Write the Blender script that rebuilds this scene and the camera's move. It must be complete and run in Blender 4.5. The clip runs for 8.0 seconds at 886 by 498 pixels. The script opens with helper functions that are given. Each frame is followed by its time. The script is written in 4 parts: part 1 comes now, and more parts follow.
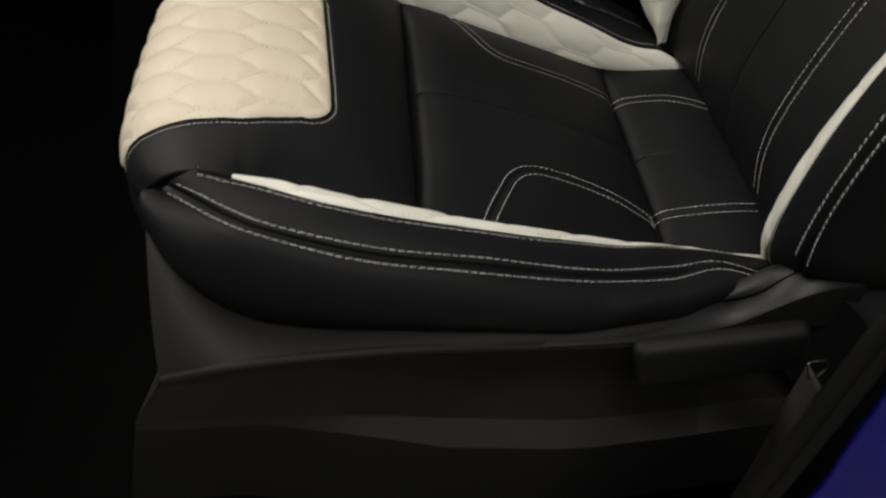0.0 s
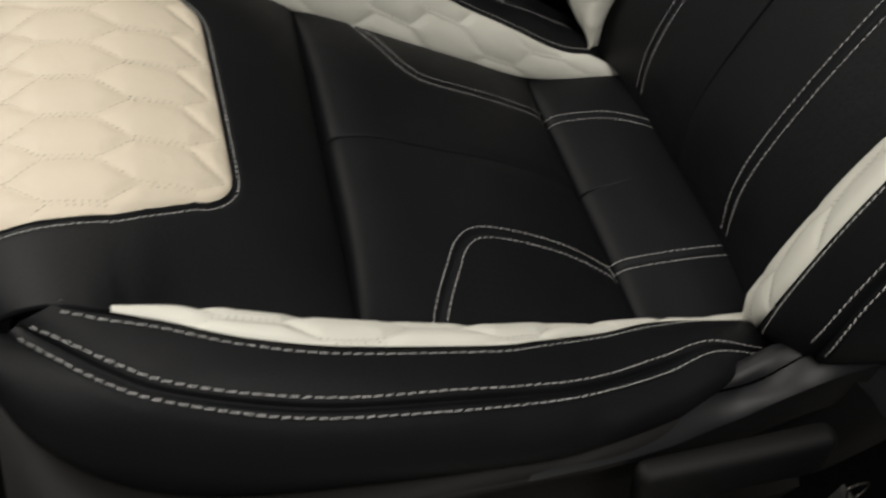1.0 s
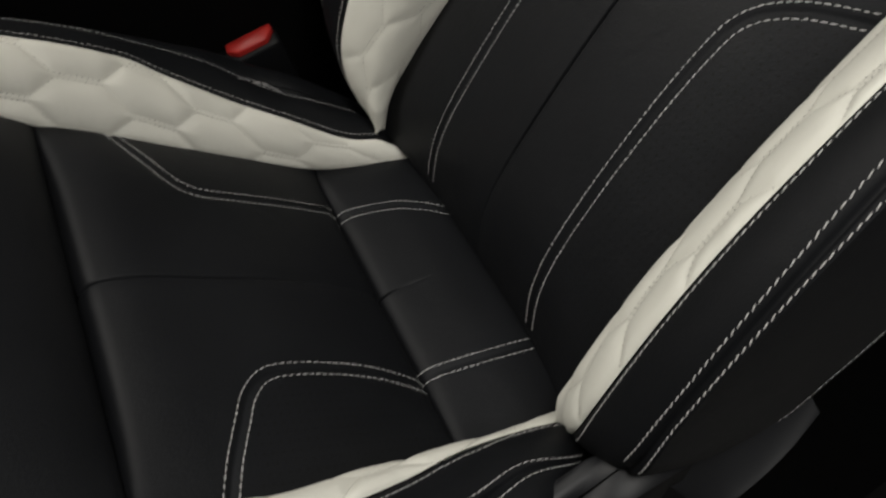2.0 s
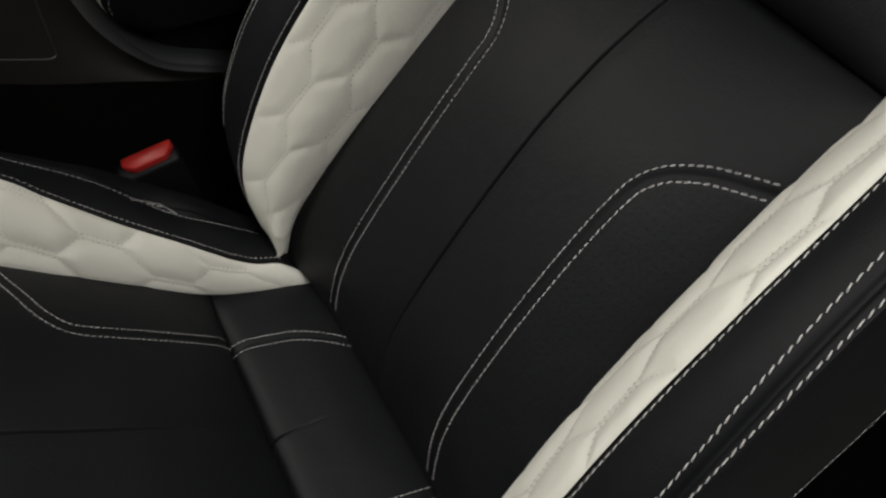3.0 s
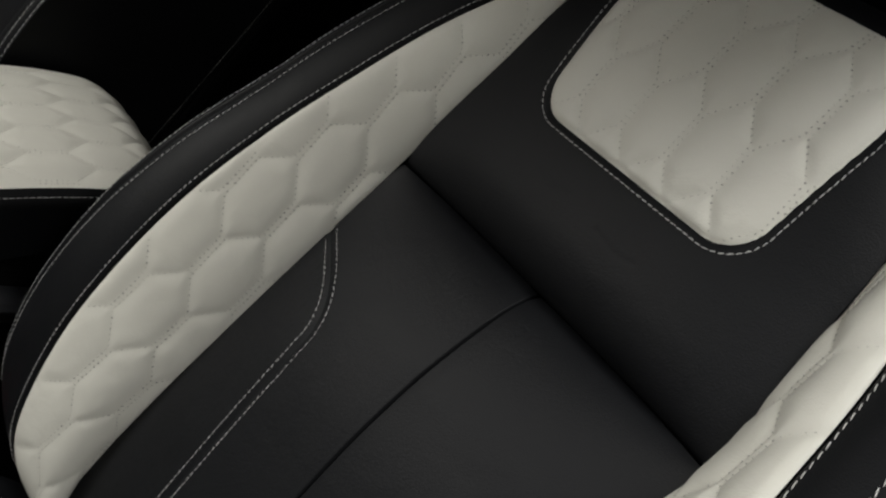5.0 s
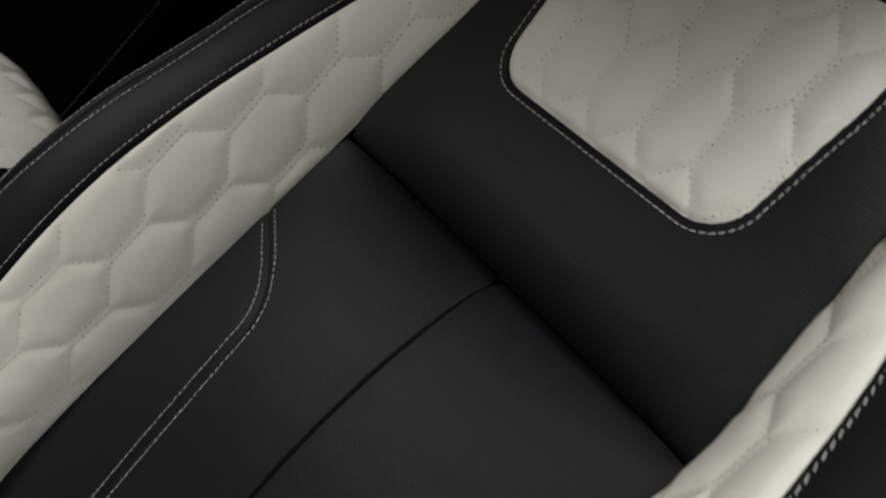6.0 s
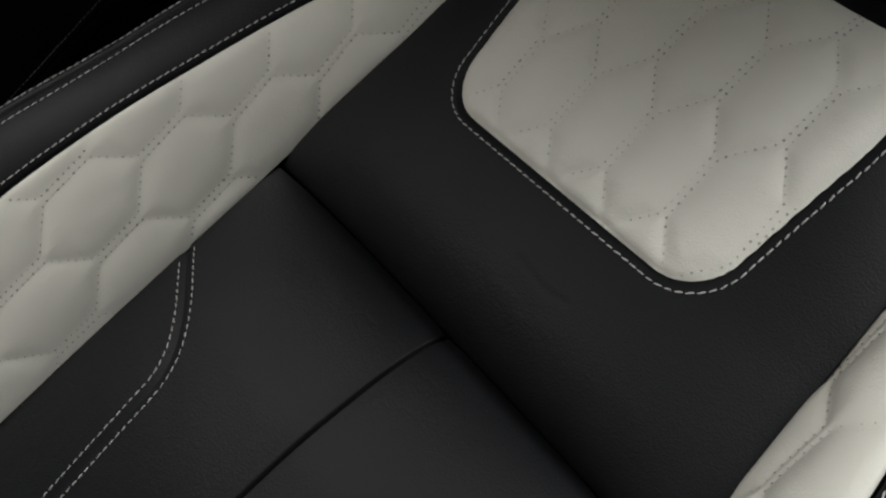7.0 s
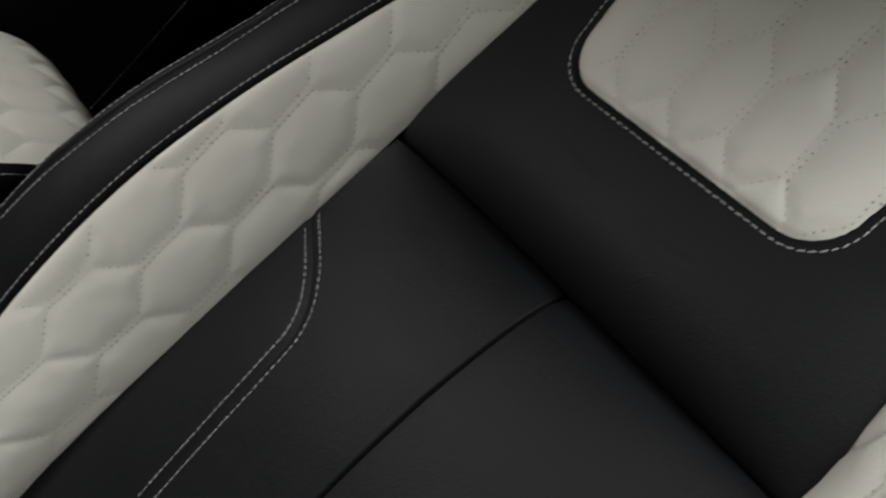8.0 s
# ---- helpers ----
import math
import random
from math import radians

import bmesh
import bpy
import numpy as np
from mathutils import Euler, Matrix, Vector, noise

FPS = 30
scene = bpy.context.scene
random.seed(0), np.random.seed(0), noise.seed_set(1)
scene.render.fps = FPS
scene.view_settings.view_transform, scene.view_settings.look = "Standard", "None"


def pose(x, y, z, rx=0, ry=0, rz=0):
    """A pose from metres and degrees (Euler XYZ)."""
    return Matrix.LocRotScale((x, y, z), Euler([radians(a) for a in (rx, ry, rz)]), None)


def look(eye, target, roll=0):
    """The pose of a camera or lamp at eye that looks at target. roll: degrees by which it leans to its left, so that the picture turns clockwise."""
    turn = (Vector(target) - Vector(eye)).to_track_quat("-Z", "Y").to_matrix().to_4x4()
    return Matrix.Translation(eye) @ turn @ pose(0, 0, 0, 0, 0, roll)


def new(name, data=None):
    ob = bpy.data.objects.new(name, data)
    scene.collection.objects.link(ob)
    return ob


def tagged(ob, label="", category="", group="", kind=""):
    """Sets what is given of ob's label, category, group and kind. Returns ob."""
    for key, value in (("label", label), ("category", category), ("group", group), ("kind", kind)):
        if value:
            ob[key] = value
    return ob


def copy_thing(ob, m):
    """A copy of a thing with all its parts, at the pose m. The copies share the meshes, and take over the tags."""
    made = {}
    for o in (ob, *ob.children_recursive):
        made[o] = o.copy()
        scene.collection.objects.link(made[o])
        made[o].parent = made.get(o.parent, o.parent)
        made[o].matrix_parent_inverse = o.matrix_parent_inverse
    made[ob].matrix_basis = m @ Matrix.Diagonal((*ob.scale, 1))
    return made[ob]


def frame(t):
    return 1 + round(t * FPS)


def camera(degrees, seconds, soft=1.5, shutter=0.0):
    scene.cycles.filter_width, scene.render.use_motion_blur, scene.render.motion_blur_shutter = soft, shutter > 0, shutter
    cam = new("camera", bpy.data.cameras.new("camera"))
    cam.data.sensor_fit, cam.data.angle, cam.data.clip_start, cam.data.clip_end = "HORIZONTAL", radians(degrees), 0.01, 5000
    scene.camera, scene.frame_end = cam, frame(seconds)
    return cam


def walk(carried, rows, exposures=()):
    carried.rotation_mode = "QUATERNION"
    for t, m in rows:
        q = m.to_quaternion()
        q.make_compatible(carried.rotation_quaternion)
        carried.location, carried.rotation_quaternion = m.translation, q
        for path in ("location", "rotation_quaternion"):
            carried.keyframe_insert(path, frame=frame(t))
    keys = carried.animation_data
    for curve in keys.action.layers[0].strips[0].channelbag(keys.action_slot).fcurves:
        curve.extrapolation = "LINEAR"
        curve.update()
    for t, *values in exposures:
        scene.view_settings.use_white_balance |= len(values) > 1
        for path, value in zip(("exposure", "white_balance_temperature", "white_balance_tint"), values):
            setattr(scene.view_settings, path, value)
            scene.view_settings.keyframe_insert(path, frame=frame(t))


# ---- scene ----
cam = camera(55.07, 8.0, soft=2.3, shutter=0.4)
# everything is drawn in the seat's own frame (x to the rear, y across, z up) and stood up by SEAT
SEAT = pose(0, 0, 0.36, 0, 14, 0)
PATH = [
    (0.0, (-0.4385, -0.7234, 0.5213, -0.3520, -0.7384, 0.3898)),
    (0.2, (-0.4512, -0.6686, 0.5087, -0.4085, -0.7458, 0.4077)),
    (0.5, (-0.4677, -0.5994, 0.4837, -0.4978, -0.7560, 0.4481)),
    (1.0, (-0.4688, -0.5216, 0.4782, -0.5996, -0.7325, 0.4980)),
    (1.2, (-0.4606, -0.5007, 0.4781, -0.6561, -0.6976, 0.5197)),
    (1.5, (-0.4488, -0.4723, 0.4923, -0.7354, -0.6573, 0.5320)),
    (1.7, (-0.4350, -0.4590, 0.4992, -0.7745, -0.6360, 0.5300)),
    (2.8, (-0.3990, -0.3848, 0.5464, -0.8767, -0.5479, 0.5603)),
    (3.0, (-0.3854, -0.3867, 0.5428, -0.8484, -0.4920, 0.5675)),
    (3.2, (-0.3841, -0.3665, 0.5430, -0.8680, -0.4701, 0.5977)),
    (3.5, (-0.3815, -0.3529, 0.5401, -0.8672, -0.4171, 0.6261)),
    (3.8, (-0.3699, -0.3403, 0.5395, -0.8702, -0.3620, 0.6477)),
    (4.0, (-0.3756, -0.3297, 0.5510, -0.8727, -0.3175, 0.6665)),
    (4.2, (-0.3697, -0.3240, 0.5669, -0.8660, -0.2878, 0.6757)),
    (4.5, (-0.3630, -0.3188, 0.5947, -0.8675, -0.2598, 0.6671)),
    (4.7, (-0.3674, -0.3119, 0.6070, -0.8792, -0.2328, 0.6598)),
    (5.8, (-0.3422, -0.2960, 0.5942, -0.9346, -0.1803, 0.6608)),
    (6.0, (-0.3308, -0.2624, 0.5914, -0.9807, -0.1858, 0.6607)),
    (6.2, (-0.3022, -0.2443, 0.5997, -0.9705, -0.1659, 0.6620)),
    (6.5, (-0.2754, -0.2268, 0.6007, -0.9823, -0.1473, 0.6765)),
    (7.0, (-0.2685, -0.2211, 0.6054, -0.9990, -0.1521, 0.6790)),
    (7.5, (-0.2835, -0.2217, 0.5999, -0.9855, -0.1458, 0.6738)),
    (7.8, (-0.3008, -0.2177, 0.5825, -0.9791, -0.1737, 0.6757)),
    (8.0, (-0.3116, -0.2190, 0.5689, -0.9654, -0.1913, 0.6787)),
]
EXPOSURES = ((0.0, -0.04, 6900, 10), (1.5, 0.0, 6750, 10), (4.0, -0.02, 6600, 10), (6.0, -0.01, 6450, 10), (8.0, -0.06, 6400, 10))


def look_angles(p):
    """A pose from the eye and the yaw, pitch and roll in radians."""
    x, y, z, yaw, pitch, roll = p
    ahead = Vector((-math.sin(yaw) * math.cos(pitch), math.cos(yaw) * math.cos(pitch), math.sin(pitch)))
    return look((x, y, z), Vector((x, y, z)) + ahead, math.degrees(roll))


walk(cam, [(t, SEAT @ look_angles(p)) for t, p in PATH], EXPOSURES)

# ---- world and light ----
world = bpy.data.worlds.new("dim_workshop")
scene.world = world
world.use_nodes = True
world.node_tree.nodes["Background"].inputs[0].default_value = (0.55, 0.6, 0.7, 1)
world.node_tree.nodes["Background"].inputs[1].default_value = 0.004


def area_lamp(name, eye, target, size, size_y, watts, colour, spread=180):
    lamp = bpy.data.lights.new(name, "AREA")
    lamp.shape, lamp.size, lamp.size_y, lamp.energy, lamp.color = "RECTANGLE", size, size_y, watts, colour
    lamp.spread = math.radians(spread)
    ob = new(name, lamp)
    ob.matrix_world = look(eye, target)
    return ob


area_lamp("workshop_lamp", (-1.95, 1.1, 2.0), (0.05, 0.0, 0.65), 0.9, 0.5, 35.0, (1.0, 0.985, 0.94))
area_lamp("strip_lamp", (-0.45, -0.91, 2.5), (-0.1, -0.05, 0.5), 1.2, 0.5, 31.0, (1.0, 0.99, 0.96))
# added fill from the door side for the ground, bolster side and console
area_lamp("door_side_fill", (-0.5, -2.3, 2.9), (-0.4, -1.0, 0.3), 1.2, 0.3, 6.5, (1.0, 0.99, 0.97), 120)
# added fill without a fixture, brightens the armrest and the door-side bolster
area_lamp("cabin_fill", (-0.42, 0.44, 1.22), (-0.1, -0.1, 0.5), 0.16, 0.10, 1.3, (1.0, 0.965, 0.89))


# ---- materials ----
def material(name, colour, rough, vary=0.15, scale=40.0, grain=900.0, bump=0.1, metallic=0.0, coat=0.0, sheen=0.0, spec=0.5, fold=0.0, fold_scale=22.0):
    mat = bpy.data.materials.new(name)
    mat.use_nodes = True
    nodes, links = mat.node_tree.nodes, mat.node_tree.links
    bsdf = nodes["Principled BSDF"]
    bsdf.inputs["Roughness"].default_value = rough
    bsdf.inputs["Metallic"].default_value = metallic
    bsdf.inputs["Coat Weight"].default_value = coat
    bsdf.inputs["Sheen Weight"].default_value = sheen
    bsdf.inputs["Specular IOR Level"].default_value = spec
    where = nodes.new("ShaderNodeTexCoord")
    blotch = nodes.new("ShaderNodeTexNoise")
    blotch.inputs["Scale"].default_value, blotch.inputs["Detail"].default_value = scale, 5.0
    links.new(where.outputs["Object"], blotch.inputs["Vector"])
    mix = nodes.new("ShaderNodeMix")
    mix.data_type = "RGBA"
    mix.inputs[6].default_value = (*[c * (1 - vary) for c in colour], 1)
    mix.inputs[7].default_value = (*[min(1, c * (1 + vary)) for c in colour], 1)
    links.new(blotch.outputs["Fac"], mix.inputs[0])
    links.new(mix.outputs[2], bsdf.inputs["Base Color"])
    spread = nodes.new("ShaderNodeMapRange")
    spread.inputs["To Min"].default_value, spread.inputs["To Max"].default_value = rough - 0.08, rough + 0.08
    links.new(blotch.outputs["Fac"], spread.inputs["Value"])
    links.new(spread.outputs["Result"], bsdf.inputs["Roughness"])
    if bump:
        cells = nodes.new("ShaderNodeTexVoronoi")
        cells.inputs["Scale"].default_value = grain
        links.new(where.outputs["Object"], cells.inputs["Vector"])
        fine = nodes.new("ShaderNodeTexNoise")
        fine.inputs["Scale"].default_value, fine.inputs["Detail"].default_value = grain * 0.25, 4.0
        links.new(where.outputs["Object"], fine.inputs["Vector"])
        add = nodes.new("ShaderNodeMath")
        links.new(cells.outputs["Distance"], add.inputs[0])
        links.new(fine.outputs["Fac"], add.inputs[1])
        relief = nodes.new("ShaderNodeBump")
        relief.inputs["Strength"].default_value, relief.inputs["Distance"].default_value = bump, 0.0008
        links.new(add.outputs[0], relief.inputs["Height"])
        links.new(relief.outputs["Normal"], bsdf.inputs["Normal"])
    if fold:
        # soft unevenness of the padding and a few thin creases in the leather
        swell = nodes.new("ShaderNodeTexNoise")
        swell.inputs["Scale"].default_value, swell.inputs["Detail"].default_value, swell.inputs["Distortion"].default_value = fold_scale, 2.0, 0.5
        links.new(where.outputs["Object"], swell.inputs["Vector"])
        soft_bump = nodes.new("ShaderNodeBump")
        soft_bump.inputs["Strength"].default_value, soft_bump.inputs["Distance"].default_value = fold, 0.012
        links.new(swell.outputs["Fac"], soft_bump.inputs["Height"])
        vein = nodes.new("ShaderNodeTexNoise")
        vein.inputs["Scale"].default_value, vein.inputs["Detail"].default_value, vein.inputs["Distortion"].default_value = fold_scale * 1.1, 1.0, 1.4
        links.new(where.outputs["Object"], vein.inputs["Vector"])
        off, size, thin = (nodes.new("ShaderNodeMath") for _ in range(3))
        off.operation, off.inputs[1].default_value = "SUBTRACT", 0.5
        size.operation = "ABSOLUTE"
        links.new(vein.outputs["Fac"], off.inputs[0])
        links.new(off.outputs[0], size.inputs[0])
        crease = nodes.new("ShaderNodeMapRange")
        crease.interpolation_type = "SMOOTHSTEP"
        crease.inputs["From Max"].default_value, crease.inputs["To Min"].default_value, crease.inputs["To Max"].default_value = 0.022, 1.0, 0.0
        links.new(size.outputs[0], crease.inputs["Value"])
        some = nodes.new("ShaderNodeTexNoise")
        some.inputs["Scale"].default_value = fold_scale * 0.7
        links.new(where.outputs["Object"], some.inputs["Vector"])
        few = nodes.new("ShaderNodeMapRange")
        few.inputs["From Min"].default_value, few.inputs["From Max"].default_value = 0.56, 0.68
        links.new(some.outputs["Fac"], few.inputs["Value"])
        thin.operation = "MULTIPLY"
        links.new(crease.outputs[0], thin.inputs[0])
        links.new(few.outputs[0], thin.inputs[1])
        crease_bump = nodes.new("ShaderNodeBump")
        crease_bump.invert = True
        crease_bump.inputs["Strength"].default_value, crease_bump.inputs["Distance"].default_value = fold, 0.0008
        links.new(thin.outputs[0], crease_bump.inputs["Height"])
        links.new(soft_bump.outputs["Normal"], crease_bump.inputs["Normal"])
        links.new(crease_bump.outputs["Normal"], relief.inputs["Normal"])
    return mat


BLACK = material("black_leather", (0.0050, 0.0055, 0.0067), 0.57, 0.30, 9.0, 950.0, 0.22, spec=0.20, fold=0.10, fold_scale=16.0)


def punched(mat, axis):
    """Fine rows of small round holes over a copy of a leather, in the plane of y and another axis."""
    mat = mat.copy()
    mat.name = "punched_leather_" + axis.lower()
    nodes, links = mat.node_tree.nodes, mat.node_tree.links
    bsdf = nodes["Principled BSDF"]
    where = nodes.new("ShaderNodeTexCoord")
    split = nodes.new("ShaderNodeSeparateXYZ")
    links.new(where.outputs["Object"], split.inputs[0])
    squares = []
    for name in ("Y", axis):
        scale = nodes.new("ShaderNodeMath")
        scale.operation, scale.inputs[1].default_value = "MULTIPLY", 1 / 0.0070
        links.new(split.outputs[name], scale.inputs[0])
        part_of = nodes.new("ShaderNodeMath")
        part_of.operation = "FRACT"
        links.new(scale.outputs[0], part_of.inputs[0])
        off = nodes.new("ShaderNodeMath")
        off.operation, off.inputs[1].default_value = "SUBTRACT", 0.5
        links.new(part_of.outputs[0], off.inputs[0])
        square = nodes.new("ShaderNodeMath")
        square.operation = "MULTIPLY"
        links.new(off.outputs[0], square.inputs[0])
        links.new(off.outputs[0], square.inputs[1])
        squares.append(square)
    total = nodes.new("ShaderNodeMath")
    links.new(squares[0].outputs[0], total.inputs[0])
    links.new(squares[1].outputs[0], total.inputs[1])
    hole = nodes.new("ShaderNodeMath")
    hole.operation, hole.inputs[1].default_value = "LESS_THAN", 0.020
    links.new(total.outputs[0], hole.inputs[0])
    old = bsdf.inputs["Base Color"].links[0].from_socket
    mix = nodes.new("ShaderNodeMix")
    mix.data_type = "RGBA"
    links.new(hole.outputs[0], mix.inputs[0])
    links.new(old, mix.inputs[6])
    mix.inputs[7].default_value = (0.002, 0.002, 0.002, 1)
    links.new(mix.outputs[2], bsdf.inputs["Base Color"])
    return mat


PUNCHED_X, PUNCHED_Z = punched(BLACK, "X"), punched(BLACK, "Z")
WHITE = material("white_leather", (0.70, 0.69, 0.625), 0.5, 0.05, 12.0, 900.0, 0.20, spec=0.3, fold=0.11, fold_scale=36.0)
# white leather of the front patch, warm light put into its base colour
WARM_LIT_WHITE = material("warm_lit_white_leather", (0.635, 0.562, 0.455), 0.5, 0.05, 12.0, 800.0, 0.26, spec=0.3, fold=0.07, fold_scale=50.0)
THREAD = material("white_thread", (0.63, 0.63, 0.615), 0.7, 0.12, 300.0, 3000.0, 0.2)
PALE_THREAD = material("ivory_thread", (0.70, 0.69, 0.625), 0.75, 0.15, 300.0, 3000.0, 0.2)
PLASTIC = material("grained_plastic", (0.0078, 0.0075, 0.0072), 0.68, 0.2, 20.0, 1500.0, 0.25, spec=0.3)
DARK_PLASTIC = material("black_plastic", (0.0040, 0.0040, 0.0044), 0.62, 0.2, 20.0, 1500.0, 0.2, spec=0.22)
GLOSS = material("satin_black_plastic", (0.0085, 0.0090, 0.0105), 0.52, 0.15, 15.0, 1800.0, 0.06, spec=0.35)
# base colour lightened to paint the highlight streak on shoulder, edge and deck
CONSOLE_SHEEN = material("console_plastic_sheen", (0.050, 0.053, 0.059), 0.40, 0.15, 15.0, 1800.0, 0.06, coat=0.7, spec=1.0)
CONSOLE_SHEEN.node_tree.nodes["Principled BSDF"].inputs["Coat Roughness"].default_value = 0.33
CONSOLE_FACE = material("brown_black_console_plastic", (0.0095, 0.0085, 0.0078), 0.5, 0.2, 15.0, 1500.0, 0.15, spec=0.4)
RED = material("red_plastic", (0.62, 0.035, 0.03), 0.38, 0.1, 60.0, 900.0, 0.05)
BLUE = material("blue_paint", (0.005, 0.004, 0.20), 0.4, 0.08, 8.0, 900.0, 0.0, coat=0.1, spec=0.3)
CARPET = material("black_carpet", (0.0025, 0.0025, 0.0025), 0.95, 0.4, 60.0, 700.0, 0.8, spec=0.02)
METAL = material("steel", (0.10, 0.094, 0.09), 0.5, 0.1, 80.0, 900.0, 0.05, metallic=1.0)
WEB = material("belt_webbing", (0.012, 0.012, 0.012), 0.8, 0.2, 200.0, 1200.0, 0.4)
PRICK = material("needle_prick", (0.28, 0.27, 0.245), 0.9, 0.2, 300.0, 900.0, 0.0, spec=0.1)
LINING = material("dark_lining", (0.005, 0.005, 0.005), 0.9, 0.2, 10.0, 500.0, 0.2, spec=0.05)
# unseen surroundings, kept pale to bounce light into the cabin
BOUNCE_GROUND = material("bounce_ground", (0.30, 0.295, 0.285), 0.85, 0.25, 3.0, 80.0, 0.4)
BOUNCE_WALL = material("bounce_wall", (0.45, 0.45, 0.435), 0.9, 0.1, 2.0, 60.0, 0.2)


# ---- shapes ----
def spline(points, count):
    """A smooth line through points, evenly spaced."""
    p = np.array(points, float)
    q = np.vstack([2 * p[0] - p[1], p, 2 * p[-1] - p[-2]])
    t = np.linspace(0, 1, 24, endpoint=False)[:, None]
    run = [0.5 * (2 * q[i] + (q[i + 1] - q[i - 1]) * t + (2 * q[i - 1] - 5 * q[i] + 4 * q[i + 1] - q[i + 2]) * t * t
                  + (3 * q[i] - q[i - 1] - 3 * q[i + 1] + q[i + 2]) * t ** 3) for i in range(1, len(q) - 2)]
    run = np.vstack(run + [p[-1:]])
    s = np.r_[0, np.cumsum(np.linalg.norm(np.diff(run, axis=0), axis=1))]
    u = np.linspace(0, s[-1], count)
    return np.stack([np.interp(u, s, run[:, k]) for k in range(run.shape[1])], 1)


def flip(points, side):
    return [(x, y * side, z) for x, y, z in points]


def grid_normals(g):
    n = np.cross(np.gradient(g, axis=0), np.gradient(g, axis=1))
    return n / (np.linalg.norm(n, axis=2, keepdims=True) + 1e-12)


def ruled(a, b, bulge, hint, rows, profile=None):
    """A skin between two lines, swollen by bulge towards hint."""
    v = np.linspace(0, 1, rows)[None, :, None]
    g = a[:, None] * (1 - v) + b[:, None] * v
    n = grid_normals(g)
    if (n.mean((0, 1)) * np.array(hint)).sum() < 0:
        n = -n
    shape = np.sin(np.pi * v) ** 0.75 if profile is None else profile(v)
    return g + n * shape * bulge


def facing(g, hint):
    n = grid_normals(g)
    return n if (n.mean((0, 1)) * np.array(hint)).sum() > 0 else -n


def metric(g):
    """Lengths along and across a skin, across counted from its middle."""
    s = np.cumsum(np.r_[0, np.linalg.norm(np.diff(g.mean(1), axis=0), axis=1)])[:, None] * np.ones(g.shape[1])
    step = np.linalg.norm(np.diff(g, axis=1), axis=2)
    w = np.concatenate([np.zeros((len(g), 1)), np.cumsum(step, 1)], 1)
    return s, w - w[:, -1:] / 2


PITCH, WAVE, GAP = 0.0208, 0.114, 0.0018


def quilt_line(k, s):
    """Across-place of quilting line number k at the length s: a trapezoid wave, its neighbours mirrored."""
    f = np.abs(((s / WAVE) % 1.0) * 2 - 1)
    wave = np.clip((f - 0.5) * 5.5, -1, 1)
    return k * PITCH + wave * (PITCH / 2 - GAP) * (1 if k % 2 == 0 else -1)


def quilt_height(s, w, depth):
    near = np.full(s.shape, 1.0)
    for k in range(-14, 15):
        near = np.minimum(near, np.abs(w - quilt_line(k, s)) * 0.88)
    return depth * (1 - (1 - np.minimum(near / 0.0165, 1)) ** 2.4)


BACKREST = Matrix.Translation((0.09, 0.0064, 0.07)) @ pose(0, 0, 0, 0.287, 0, 1.488) @ Matrix.Translation((-0.09, 0, -0.07))
STAND = SEAT


def skin(name, g, mat, parent, label="", hint=(0, 0, 1), second=None, where=None):
    r, c = g.shape[:2]
    verts = g.reshape(-1, 3)
    i = np.arange(r * c).reshape(r, c)
    quads = np.stack([i[:-1, :-1], i[1:, :-1], i[1:, 1:], i[:-1, 1:]], -1).reshape(-1, 4)
    n = grid_normals(g).mean((0, 1))
    if (n * np.array(hint)).sum() < 0:
        quads = quads[:, ::-1]
    mesh = bpy.data.meshes.new(name)
    mesh.from_pydata([STAND @ Vector(v) for v in verts.tolist()], [], quads.tolist())
    mesh.materials.append(mat)
    mesh.polygons.foreach_set("use_smooth", [True] * len(mesh.polygons))
    if second is not None:
        mesh.materials.append(second)
        mesh.polygons.foreach_set("material_index", where[:-1, :-1].astype(int).reshape(-1))
    ob = new(name, mesh)
    ob.parent = parent
    return tagged(ob, label)


def raw(name, verts, faces, mat, parent, label="", smooth=True):
    mesh = bpy.data.meshes.new(name)
    mesh.from_pydata([STAND @ Vector(v) for v in verts], [], faces)
    mesh.materials.append(mat)
    mesh.polygons.foreach_set("use_smooth", [smooth] * len(mesh.polygons))
    ob = new(name, mesh)
    ob.parent = parent
    return tagged(ob, label)


def part(name, bm, mat, parent, label="", smooth=True):
    bmesh.ops.transform(bm, matrix=STAND, verts=bm.verts)
    mesh = bpy.data.meshes.new(name)
    bm.to_mesh(mesh)
    bm.free()
    mesh.materials.append(mat)
    mesh.polygons.foreach_set("use_smooth", [smooth] * len(mesh.polygons))
    ob = new(name, mesh)
    ob.parent = parent
    return tagged(ob, label)


def thing(name, place, label, category, group="", kind=""):
    ob = new(name)
    ob.empty_display_size = 0.05
    return tagged(ob, label, category, group, kind)


